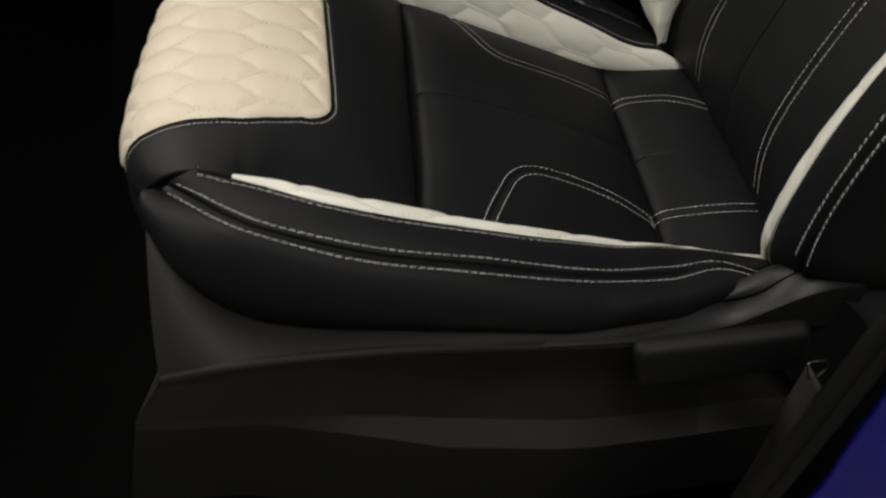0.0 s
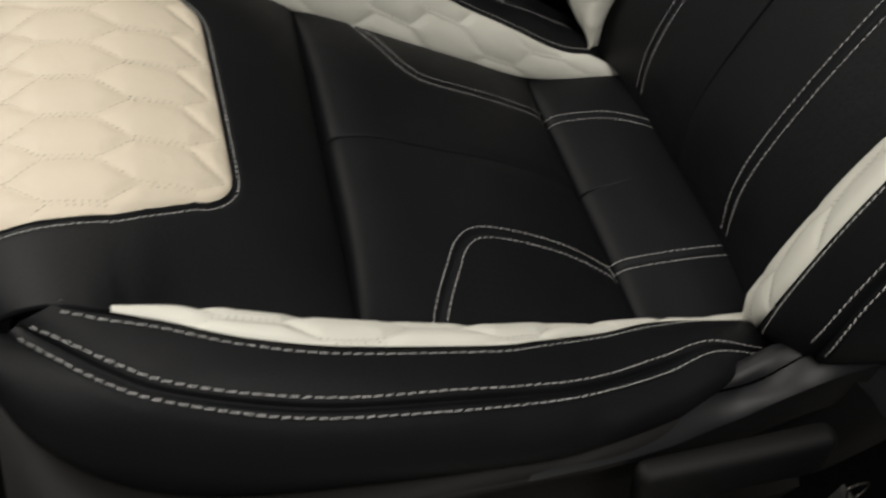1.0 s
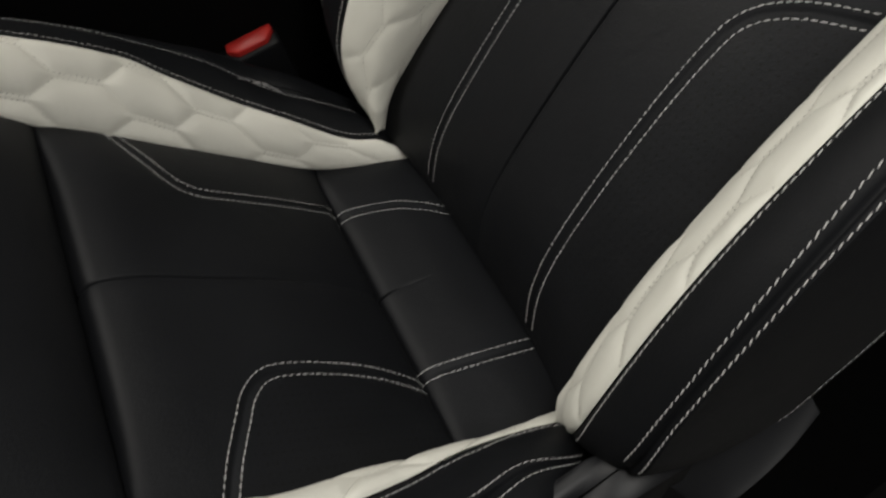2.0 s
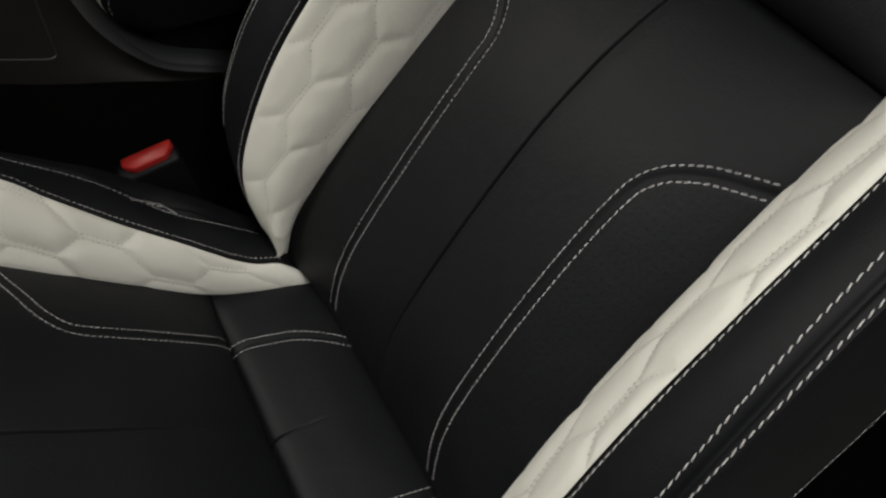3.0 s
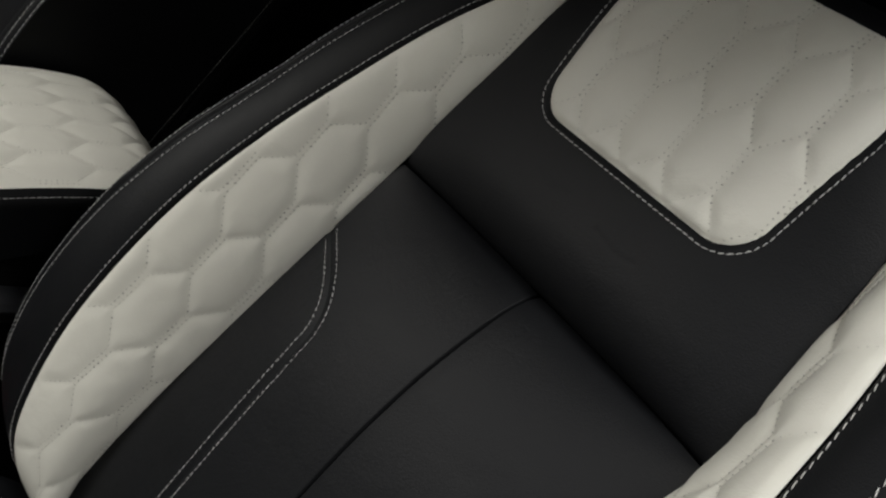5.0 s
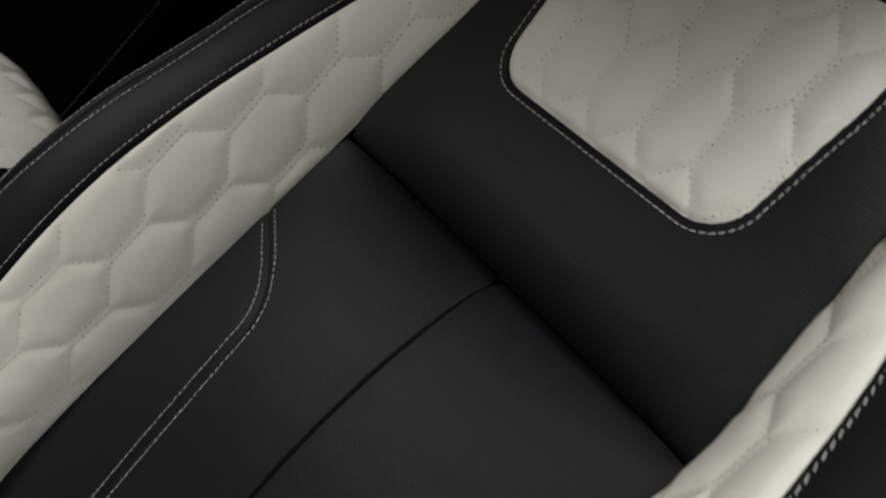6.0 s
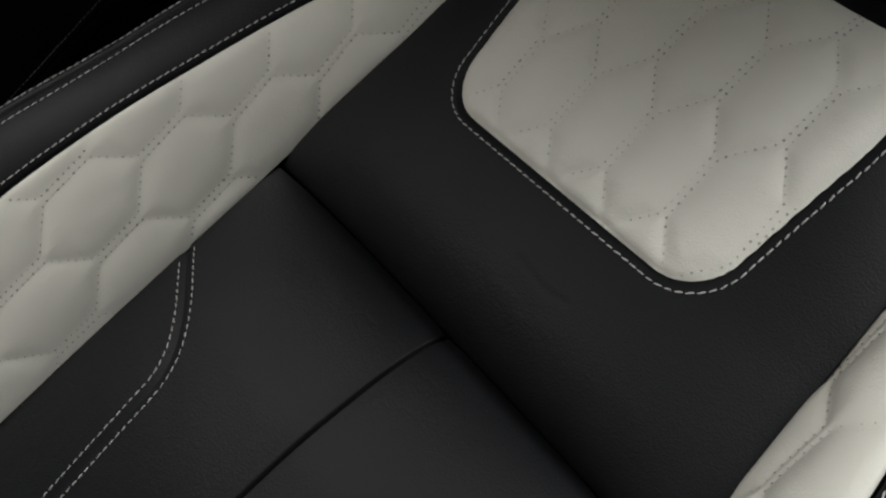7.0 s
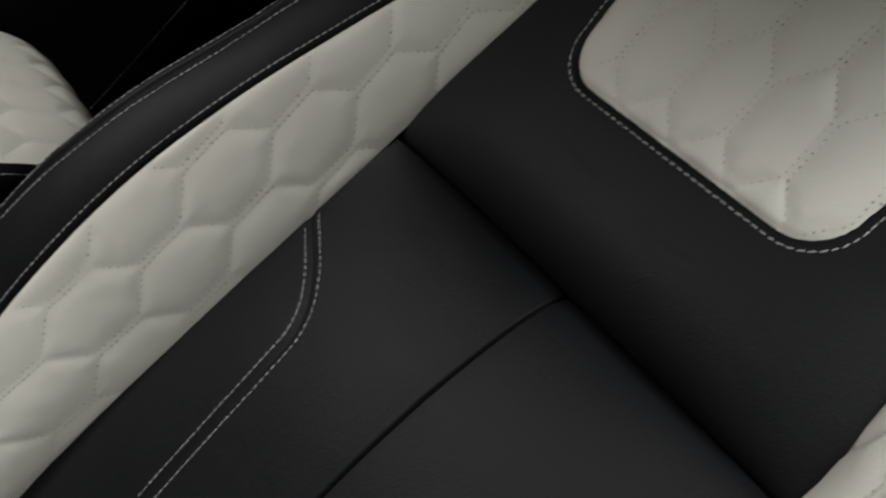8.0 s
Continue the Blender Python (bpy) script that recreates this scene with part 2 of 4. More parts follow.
def stitches(name, line, normals, mat, parent, pitch=0.0060, length=0.0044, thick=0.00026, slant=0.10, lift=0.0003, label=""):
    """A row of single thread stitches laid along a line on a skin."""
    line, normals = np.array(line), np.array(normals)
    s = np.r_[0, np.cumsum(np.linalg.norm(np.diff(line, axis=0), axis=1))]
    verts, faces = [], []
    turn = np.linspace(0, 2 * np.pi, 6, endpoint=False)
    rng = np.random.default_rng(len(line))
    for mid in np.arange(pitch * 0.6, s[-1] - pitch * 0.4, pitch):
        at = np.array([np.interp(mid, s, line[:, k]) for k in range(3)])
        ahead = np.array([np.interp(mid + 0.001, s, line[:, k]) for k in range(3)]) - at
        n = np.array([np.interp(mid, s, normals[:, k]) for k in range(3)])
        ahead, n = ahead / (np.linalg.norm(ahead) + 1e-12), n / (np.linalg.norm(n) + 1e-12)
        side = np.cross(n, ahead)
        lean = slant + rng.normal(0, 0.05)
        d, e = ahead * np.cos(lean) + side * np.sin(lean), side * np.cos(lean) - ahead * np.sin(lean)
        long = length * (1 + rng.normal(0, 0.06))
        base = len(verts)
        for along, girth, up in ((-0.5, 0.35, -0.8), (-0.34, 0.95, 0.1), (0.0, 1.0, 0.4), (0.34, 0.95, 0.1), (0.5, 0.35, -0.8)):
            c = at + d * along * long + n * (lift + thick * up)
            verts += [tuple(c + (e * np.cos(a) * 1.25 + n * np.sin(a)) * thick * girth) for a in turn]
        for ring in range(4):
            for j in range(6):
                a, b = base + ring * 6 + j, base + ring * 6 + (j + 1) % 6
                faces.append((a, b, b + 6, a + 6))
        faces += [tuple(base + j for j in range(5, -1, -1)), tuple(base + 24 + j for j in range(6))]
    if verts:
        return raw(name, verts, faces, mat, parent, label)


FINE = (0.0054, 0.0038, 0.00023)


def on_skin(g, n, u, v):
    """Places and normals of a skin at fractional rows and columns u, v (0 to 1)."""
    r, c = g.shape[:2]
    a, b = np.clip(np.array(u) * (r - 1), 0, r - 1.001), np.clip(np.array(v) * (c - 1), 0, c - 1.001)
    i, j = a.astype(int), b.astype(int)
    fa, fb = (a - i)[:, None], (b - j)[:, None]
    out = []
    for m in (g, n):
        out.append((m[i, j] * (1 - fa) + m[i + 1, j] * fa) * (1 - fb) + (m[i, j + 1] * (1 - fa) + m[i + 1, j + 1] * fa) * fb)
    return out


def pricks(line, normals, seam, pitch):
    """Small sunken needle holes between the stitches of a quilting seam."""
    s = np.r_[0, np.cumsum(np.linalg.norm(np.diff(line, axis=0), axis=1))]
    verts, faces = [], []
    turn = np.linspace(0, 2 * np.pi, 6, endpoint=False)
    rng = np.random.default_rng(len(line) + 5)
    for mid in np.arange(pitch * 1.1, s[-1] - pitch * 0.4, pitch):
        at, n = (np.array([np.interp(mid, s, m[:, k]) for k in range(3)]) for m in (line, normals))
        ahead = np.array([np.interp(mid + 0.001, s, line[:, k]) for k in range(3)]) - at
        ahead /= np.linalg.norm(ahead) + 1e-12
        side, r = np.cross(n, ahead), 0.00053 * (1 + rng.normal(0, 0.25))
        base = len(verts)
        verts += [tuple(at + n * 0.00035 + (ahead * np.cos(a) * 1.2 + side * np.sin(a)) * r) for a in turn] + [tuple(at - n * 0.0002)]
        faces += [(base + j, base + (j + 1) % 6, base + 6) for j in range(6)]
    bm = bmesh.new()
    bm.from_mesh(seam.data)
    made = [bm.verts.new(STAND @ Vector(v)) for v in verts]
    for f in faces:
        bm.faces.new([made[k] for k in f]).material_index = 1
    bm.to_mesh(seam.data)
    bm.free()
    seam.data.materials.append(PRICK)


def quilting(g, n, s, w, parent, thread=PALE_THREAD):
    """The quilting seams of a padded skin, one mesh of small stitches a seam."""
    r, c = g.shape[:2]
    for k in range(-14, 15):
        rows = np.arange(0, r)
        off = w - quilt_line(k, s)
        off = off * np.sign(off[:, -1:] - off[:, :1])
        cols = np.array([np.interp(0.0, off[i], np.arange(c), left=-1, right=-1) for i in rows])
        ok = (cols > 0.5) & (cols < c - 1.5)
        run = []
        for i in list(rows) + [None]:
            if i is not None and ok[i]:
                run.append(i)
            elif len(run) > 5:
                p, q = on_skin(g, n, np.array(run) / (r - 1), cols[run] / (c - 1))
                seam = stitches("quilting_seam", p, q, thread, parent, 0.0046, 0.0030, 0.00017, 0.0, -0.0001)
                if seam:
                    pricks(p, q, seam, 0.0046)
                run = []
            else:
                run = []


def tube(name, line, radius, mat, parent, label="", sides=10, flat=1.0):
    line = np.array(line, float)
    d = np.gradient(line, axis=0)
    d /= np.linalg.norm(d, axis=1, keepdims=True)
    ref = np.array([0.05, 0.1, 1.0]) if abs(d[:, 2]).mean() < 0.8 else np.array([1.0, 0.1, 0.05])
    a = np.cross(d, ref)
    a /= np.linalg.norm(a, axis=1, keepdims=True)
    b = np.cross(d, a)
    turn = np.linspace(0, 2 * np.pi, sides, endpoint=False)
    verts = [tuple(line[i] + radius * (a[i] * np.cos(t) + b[i] * np.sin(t) * flat)) for i in range(len(line)) for t in turn]
    faces = [(i * sides + j, i * sides + (j + 1) % sides, (i + 1) * sides + (j + 1) % sides, (i + 1) * sides + j)
             for i in range(len(line) - 1) for j in range(sides)]
    faces += [tuple(range(sides - 1, -1, -1)), tuple((len(line) - 1) * sides + j for j in range(sides))]
    return raw(name, verts, faces, mat, parent, label)


def box(size, place, turn=(0, 0, 0), bevel=0.006, segments=3):
    bm = bmesh.new()
    bmesh.ops.create_cube(bm, size=1.0)
    bmesh.ops.scale(bm, vec=size, verts=bm.verts)
    if bevel:
        bmesh.ops.bevel(bm, geom=bm.edges[:], offset=bevel, segments=segments, profile=0.5, affect="EDGES")
    bmesh.ops.transform(bm, matrix=pose(*place, *turn), verts=bm.verts)
    return bm


def line_distance(x, y, line):
    """Distance of points to a plane line."""
    line = np.array(line)[:, :2]
    best = np.full(x.shape, 9.0)
    for a, b in zip(line[:-1], line[1:]):
        d = b - a
        t = np.clip(((x - a[0]) * d[0] + (y - a[1]) * d[1]) / (d @ d + 1e-12), 0, 1)
        best = np.minimum(best, np.hypot(x - a[0] - t * d[0], y - a[1] - t * d[1]))
    return best


def offset_line(line, by):
    """A plane line moved sideways."""
    line = np.array(line)
    d = np.gradient(line, axis=0)
    d /= np.linalg.norm(d, axis=1, keepdims=True)
    return line + np.stack([-d[:, 1], d[:, 0]], 1) * by


def rounded_inside(a, b, a0, a1, b1, radius):
    """Signed distance to a rounded rectangle a0..a1 by -b1..b1, negative inside."""
    qa = np.abs(a - (a0 + a1) / 2) - (a1 - a0) / 2 + radius
    qb = np.abs(b) - b1 + radius
    return np.hypot(np.maximum(qa, 0), np.maximum(qb, 0)) + np.minimum(np.maximum(qa, qb), 0) - radius


# ---- the seat's seam lines, on the +y side, from front to rear and from bottom to top ----
EDGE = [(-0.462, 0.1985, 0.0595), (-0.447, 0.205, 0.062), (-0.425, 0.206, 0.058), (-0.39, 0.200, 0.047), (-0.30, 0.194, 0.030), (-0.20, 0.190, 0.019),
        (-0.10, 0.183, 0.010), (0.005, 0.176, 0.007), (0.086, 0.166, 0.032), (0.13, 0.165, 0.05)]
C1 = [(-0.462, 0.199, 0.060), (-0.435, 0.2078, 0.0620), (-0.405, 0.2170, 0.0645), (-0.368, 0.2340, 0.0720), (-0.335, 0.2425, 0.0765), (-0.29, 0.245, 0.078), (-0.201, 0.241, 0.076), (-0.158, 0.231, 0.069),
      (-0.096, 0.216, 0.059), (-0.039, 0.200, 0.055), (0.03, 0.186, 0.046), (0.068, 0.184, 0.046), (0.10, 0.171, 0.036)]
C2 = [(-0.49, 0.191, 0.042), (-0.444, 0.232, 0.057), (-0.409, 0.256, 0.068), (-0.372, 0.267, 0.073), (-0.296, 0.271, 0.073), (-0.214, 0.268, 0.076),
      (-0.167, 0.264, 0.075), (-0.118, 0.256, 0.075), (-0.057, 0.236, 0.069), (-0.006, 0.223, 0.075), (0.031, 0.228, 0.076), (0.075, 0.222, 0.06)]
C3 = [(-0.487, 0.204, 0.035), (-0.476, 0.217, 0.041), (-0.439, 0.251, 0.055), (-0.405, 0.270, 0.064), (-0.335, 0.283, 0.067), (-0.254, 0.284, 0.072),
      (-0.168, 0.277, 0.071), (-0.115, 0.267, 0.069), (-0.057, 0.251, 0.066), (-0.012, 0.238, 0.074), (0.044, 0.233, 0.066), (0.085, 0.228, 0.048)]
LOW = [(-0.50, 0.212, 0.022), (-0.495, 0.226, 0.015), (-0.467, 0.255, -0.001), (-0.42, 0.273, -0.018), (-0.37, 0.286, -0.012), (-0.28, 0.294, 0.010),
       (-0.189, 0.296, 0.027), (-0.139, 0.293, 0.032), (-0.095, 0.288, 0.044), (-0.03, 0.272, 0.052), (0.03, 0.252, 0.052), (0.09, 0.236, 0.036)]
BEDGE = [(0.074, 0.193, 0.053), (0.068, 0.190, 0.108), (0.069, 0.177, 0.204), (0.083, 0.169, 0.302), (0.108, 0.165, 0.42), (0.126, 0.164, 0.5),
         (0.142, 0.156, 0.6), (0.156, 0.149, 0.68), (0.18, 0.14, 0.735)]
BC1 = [(0.074, 0.198, 0.050), (0.045, 0.214, 0.072), (0.020, 0.226, 0.105), (0.006, 0.230, 0.152), (-0.002, 0.230, 0.230), (0.003, 0.228, 0.306),
       (0.018, 0.226, 0.380), (0.043, 0.222, 0.452), (0.070, 0.216, 0.515), (0.106, 0.204, 0.596), (0.139, 0.186, 0.661), (0.175, 0.165, 0.72)]
BC2 = [(0.082, 0.212, 0.082), (0.046, 0.246, 0.102), (0.007, 0.272, 0.135), (-0.017, 0.276, 0.209), (-0.018, 0.271, 0.302), (0.005, 0.262, 0.393),
       (0.034, 0.255, 0.469), (0.070, 0.248, 0.547), (0.106, 0.233, 0.631), (0.145, 0.21, 0.70), (0.19, 0.185, 0.745)]
BC3 = [(0.092, 0.222, 0.078), (0.055, 0.260, 0.096), (0.014, 0.285, 0.136), (-0.006, 0.287, 0.202), (-0.009, 0.284, 0.301), (0.006, 0.278, 0.4),
       (0.034, 0.271, 0.479), (0.068, 0.264, 0.56), (0.112, 0.247, 0.65), (0.152, 0.222, 0.715), (0.2, 0.195, 0.757)]


def edge_at(x):
    e = spline(EDGE, 200)
    return np.interp(x, e[:, 0], e[:, 1]), np.interp(x, e[:, 0], e[:, 2])


seat = thing("car_seat", None, "black leather car seat with white quilted inserts and white double stitching", "car seat")


def middled(cols):
    """Column places from -1 to 1, closer together at the middle seam."""
    t = np.linspace(-1, 1, cols)
    return np.sign(t) * (0.28 * np.abs(t) + 0.72 * np.abs(t) ** 1.9)


# cushion: nose, middle and rear strip
def cushion_skin(profile, rows, cols, crown, nose=False):
    """A skin across the cushion along a side profile of (x, z)."""
    p = spline([(x, 0.0, z) for x, z in profile], rows)
    v = middled(cols)
    g = np.zeros((rows, cols, 3))
    for i in range(rows):
        x, z = p[i, 0], p[i, 2]
        half, ez = edge_at(max(x, -0.46))
        if nose and x < -0.44:
            half += 0.012 * min(1, (-0.44 - x) / 0.05)
        if nose and x < -0.48:
            half = min(half, 0.211 - 0.9 * min(0.07, max(0, 0.03 - z)))
        g[i, :, 1] = v * half
        drop = np.abs(v) ** 4
        back = min(1, max(0, (-0.39 - x) / 0.13)) if nose else 0.0
        back = back * back * (3 - 2 * back)
        g[i, :, 0] = x + 0.034 * back * np.abs(v) ** 5 - 0.006 * back * (1 - v * v)
        g[i, :, 2] = z + (ez - z) * drop * 0.8 * (1 - back) - 0.012 * back * np.abs(v) ** 5 + crown * (1 - v * v)
    return g


NOSE = [(-0.2705, 0.024), (-0.274, 0.034), (-0.285, 0.046), (-0.31, 0.058), (-0.355, 0.0685), (-0.41, 0.0705), (-0.45, 0.064), (-0.483, 0.052),
        (-0.508, 0.034), (-0.524, 0.012), (-0.53, -0.02), (-0.528, -0.06), (-0.515, -0.10)]
MIDDLE = [(-0.2695, 0.020), (-0.266, 0.030), (-0.255, 0.038), (-0.225, 0.042), (-0.17, 0.0375), (-0.12, 0.0335), (-0.065, 0.024), (-0.02, 0.010), (-0.004, 0.0), (-0.0005, -0.008)]
STRIP = [(0.0005, -0.008), (0.003, 0.001), (0.010, 0.010), (0.03, 0.022), (0.06, 0.036), (0.095, 0.045), (0.13, 0.048)]

def rim_points(a0, a1, half, radius, out, far_radius=None):
    """Outline of a patch at the distance out from its edge: from the far end down, round the rear corners and up again."""
    sides = []
    for rad in (far_radius or radius, radius):
        r = rad + out
        run = [(a, half(a) + out) for a in np.linspace(a1, a0 + rad, 60)]
        h = half(a0 + rad) - rad
        run += [(a0 + rad - r * math.sin(t), h + r * math.cos(t)) for t in np.linspace(0.1, math.pi / 2, 14)]
        run += [(a0 - out, b) for b in np.linspace(h, 0, 24)[1:]]
        sides.append(run)
    both = sides[0] + [(a, -b) for a, b in sides[1][::-1][1:]]
    return spline([(a, b, 0) for a, b in both], 600)[:, :2]


g = cushion_skin(NOSE, 190, 170, 0.0, nose=True)
# the pad's side edge is drawn over the front end of the bolster
FOLD = [(-0.405, 0.2010, 0.0545), (-0.436, 0.2070, 0.0655), (-0.453, 0.2045, 0.0650), (-0.470, 0.1995, 0.0580), (-0.485, 0.1955, 0.0465), (-0.4965, 0.1915, 0.032), (-0.506, 0.184, 0.013)]
across = np.abs(middled(170)) ** 6
first, last = int(np.argmax(g[:, 85, 0] < -0.405)), int(np.argmax(g[:, 85, 2] < -0.005))
fold = spline(FOLD, last - first)
for side, edge in ((1, -1), (-1, 0)):
    half_of = across * (np.sign(middled(170)) == side)
    for i in range(first, 190):
        target = np.array(flip([fold[min(i, last - 1) - first]], side)[0])
        if i < last:
            shift = (target - g[i, edge]) * min(1.0, (i - first) / 16) ** 2
            held = shift
        else:
            shift = held * max(0.0, 1 - (i - last) / 25)
        g[i] += half_of[:, None] * shift
s, w = metric(g)
n = facing(g, (-0.5, 0, 1))
# the patch widens slightly to the front


def patch_half(a):
    """Half the patch's width at a length along the pad."""
    return 0.100 + 0.034 * np.clip((a - 0.09) / 0.09, 0, 1) ** 0.7 - 0.05 * np.clip((a - 0.315) / 0.04, 0, 1)


SHEAR = 0.065


def sheared(line):
    """The patch's rear edge runs slightly slanting."""
    return line + np.stack([SHEAR * (line[:, 1] + 0.10), np.zeros(len(line))], 1)


seam = sheared(rim_points(0.102, 0.40, patch_half, 0.027, 0.003, 0.055))
sd = line_distance(s, w, seam[::4])
g = g + n * (-0.0022 * np.exp(-(sd / 0.0026) ** 2))[..., None]
pad = skin("front_pad", g, BLACK, seat, "black leather front pad of the cushion", (-0.5, 0, 1))
for side, edge in ((1, -1), (-1, 0)):
    rim = g[first:last + 12, edge]
    under = rim[:, None] + np.array([(0, 0, 0.0002), (-0.0005, side * 0.0014, -0.0014), (0.0005, side * 0.0008, -0.0040), (0.005, -side * 0.004, -0.0085)])[None]
    skin("pad_fold", under, BLACK, pad, hint=(0, side, 0.3))


def on_metric(g, n, s, w, line):
    r, c = g.shape[:2]
    u = np.interp(line[:, 0], s[:, 0], np.arange(r)) / (r - 1)
    i = np.clip((u * (r - 1)).round().astype(int), 0, r - 1)
    v = np.array([np.interp(b, w[k], np.arange(c)) / (c - 1) for k, b in zip(i, line[:, 1])])
    return on_skin(g, n, u, v)


# white quilted patch laid in it
gp = []
cols = 96
for a in np.linspace(0.1022, s[183, 0] - 0.02, 170):
    t, lims = a - 0.102, []
    for r in (0.027, 0.055):
        lims.append(float(patch_half(max(a, 0.102 + r))) - (r - math.sqrt(max(0, r ** 2 - (r - t) ** 2)) if t < r else 0))
    ww = np.linspace(-lims[0], lims[1], cols)
    p, q = on_metric(g, n, s, w, sheared(np.stack([np.full(cols, a), ww], 1)))
    gp.append(p)
gp = np.array(gp)
sp, wp = metric(gp)
np_ = facing(gp, (-0.5, 0, 1))
rim = np.minimum(1, np.minimum(np.minimum(np.abs(wp - wp[:, :1]), np.abs(wp - wp[:, -1:])), sp) / 0.013) ** 0.7
sp, wp = sp - 0.047, wp - 0.0068 - 0.121 * (sp - 0.0715)
gq = gp + np_ * (quilt_height(sp, wp, 0.0029) * rim + 0.0012)[..., None]
patch = skin("quilted_patch", gq, WARM_LIT_WHITE, seat, "white leather patch with hexagon quilting, warm light put into its colour", (-0.5, 0, 1))
quilting(gq, np_, sp, wp, patch, WARM_LIT_WHITE)
# stitch line round the patch
p, q = on_metric(g, n, s, w, sheared(rim_points(0.102, 0.332, patch_half, 0.027, 0.0054, 0.055)))
stitches("stitching", p, q, THREAD, pad, 0.0048, 0.0037, 0.00025, label="white stitching round the quilted patch")

# middle of the cushion with its seams
KINK = [(-0.216, 0.190), (-0.206, 0.160), (-0.192, 0.130), (-0.180, 0.108), (-0.160, 0.0915), (-0.128, 0.0875), (-0.064, 0.091), (-0.002, 0.101)]
g = cushion_skin(MIDDLE, 150, 180, 0.002)
n = facing(g, (0, 0, 1))
kink = spline([(x, y, 0) for x, y in KINK], 120)[:, :2]
groove_line = offset_line(kink, 0.0055)
x, y = g[..., 0], g[..., 1]
KINK_FAR = 0.0065  # the console side's lines run a little further out
dk = np.minimum(line_distance(x, y - KINK_FAR, groove_line), line_distance(x, -y, groove_line))
fade = np.clip((-0.06 - x) / 0.1, 0, 1)
height = -0.0020 * np.exp(-(dk / 0.0026) ** 2) - 0.0045 * np.exp(-(np.abs(y) / 0.0010) ** 2) * (0.12 + 0.88 * fade)
height -= 0.0012 * np.exp(-(np.abs(y) / 0.009) ** 2)
g = g + n * height[..., None]
inner_y = np.interp(x, groove_line[:, 0], groove_line[:, 1])
panel = skin("cushion_middle", g, BLACK, seat, "black leather middle panel of the cushion", (0, 0, 1), PUNCHED_X, (np.abs(y) > inner_y) & (x > -0.185))
for side in (1, -1):
    for by in (0.0, 0.011):
        line = offset_line(kink, by)
        if side > 0:
            line[:, 1] += KINK_FAR
        u = np.interp(line[:, 0], g[:, 90, 0], np.arange(150)) / 149
        i = np.clip((u * 149).astype(int), 0, 149)
        v = np.array([np.interp(side * b, g[k, :, 1], np.arange(180)) / 179 for k, b in zip(i, line[:, 1])])
        p, q = on_skin(g, n, u, v)
        stitches("stitching", p, q, THREAD, panel, *(FINE if side > 0 else ()))

g = cushion_skin(STRIP, 60, 180, 0.0)
n = facing(g, (-0.5, 0, 1))
x, y = g[..., 0], g[..., 1]
rear_stitch = spline([(0.0, 0.0985, 0), (0.03, 0.1025, 0), (0.065, 0.1055, 0), (0.105, 0.106, 0)], 60)[:, :2]
far_stitch = spline([(0.0, 0.1132, 0), (0.027, 0.1083, 0), (0.054, 0.1012, 0), (0.079, 0.0895, 0), (0.105, 0.075, 0)], 60)[:, :2]
dk = np.minimum(line_distance(x, y, offset_line(far_stitch, -0.0055)), line_distance(x, -y, offset_line(rear_stitch, -0.005)))
g = g + n * (-0.0016 * np.exp(-(dk / 0.0025) ** 2) - 0.004 * np.exp(-(np.abs(y) / 0.0010) ** 2) * np.clip(1 - x / 0.045, 0, 1))[..., None]
panel = skin("cushion_rear_strip", g, BLACK, seat, "black leather strip at the rear of the cushion", (-0.5, 0, 1))
for side in (1, -1):
    for by in (0.0, -0.011):
        line = offset_line(far_stitch if side > 0 else rear_stitch, by)
        u = np.interp(line[:, 0], g[:, 90, 0], np.arange(60)) / 59
        i = np.clip((u * 59).astype(int), 0, 59)
        v = np.array([np.interp(side * b, g[k, :, 1], np.arange(180)) / 179 for k, b in zip(i, line[:, 1])])
        p, q = on_skin(g, n, u, v)
        stitches("stitching", p, q, THREAD, panel, *(FINE if side > 0 else ()))

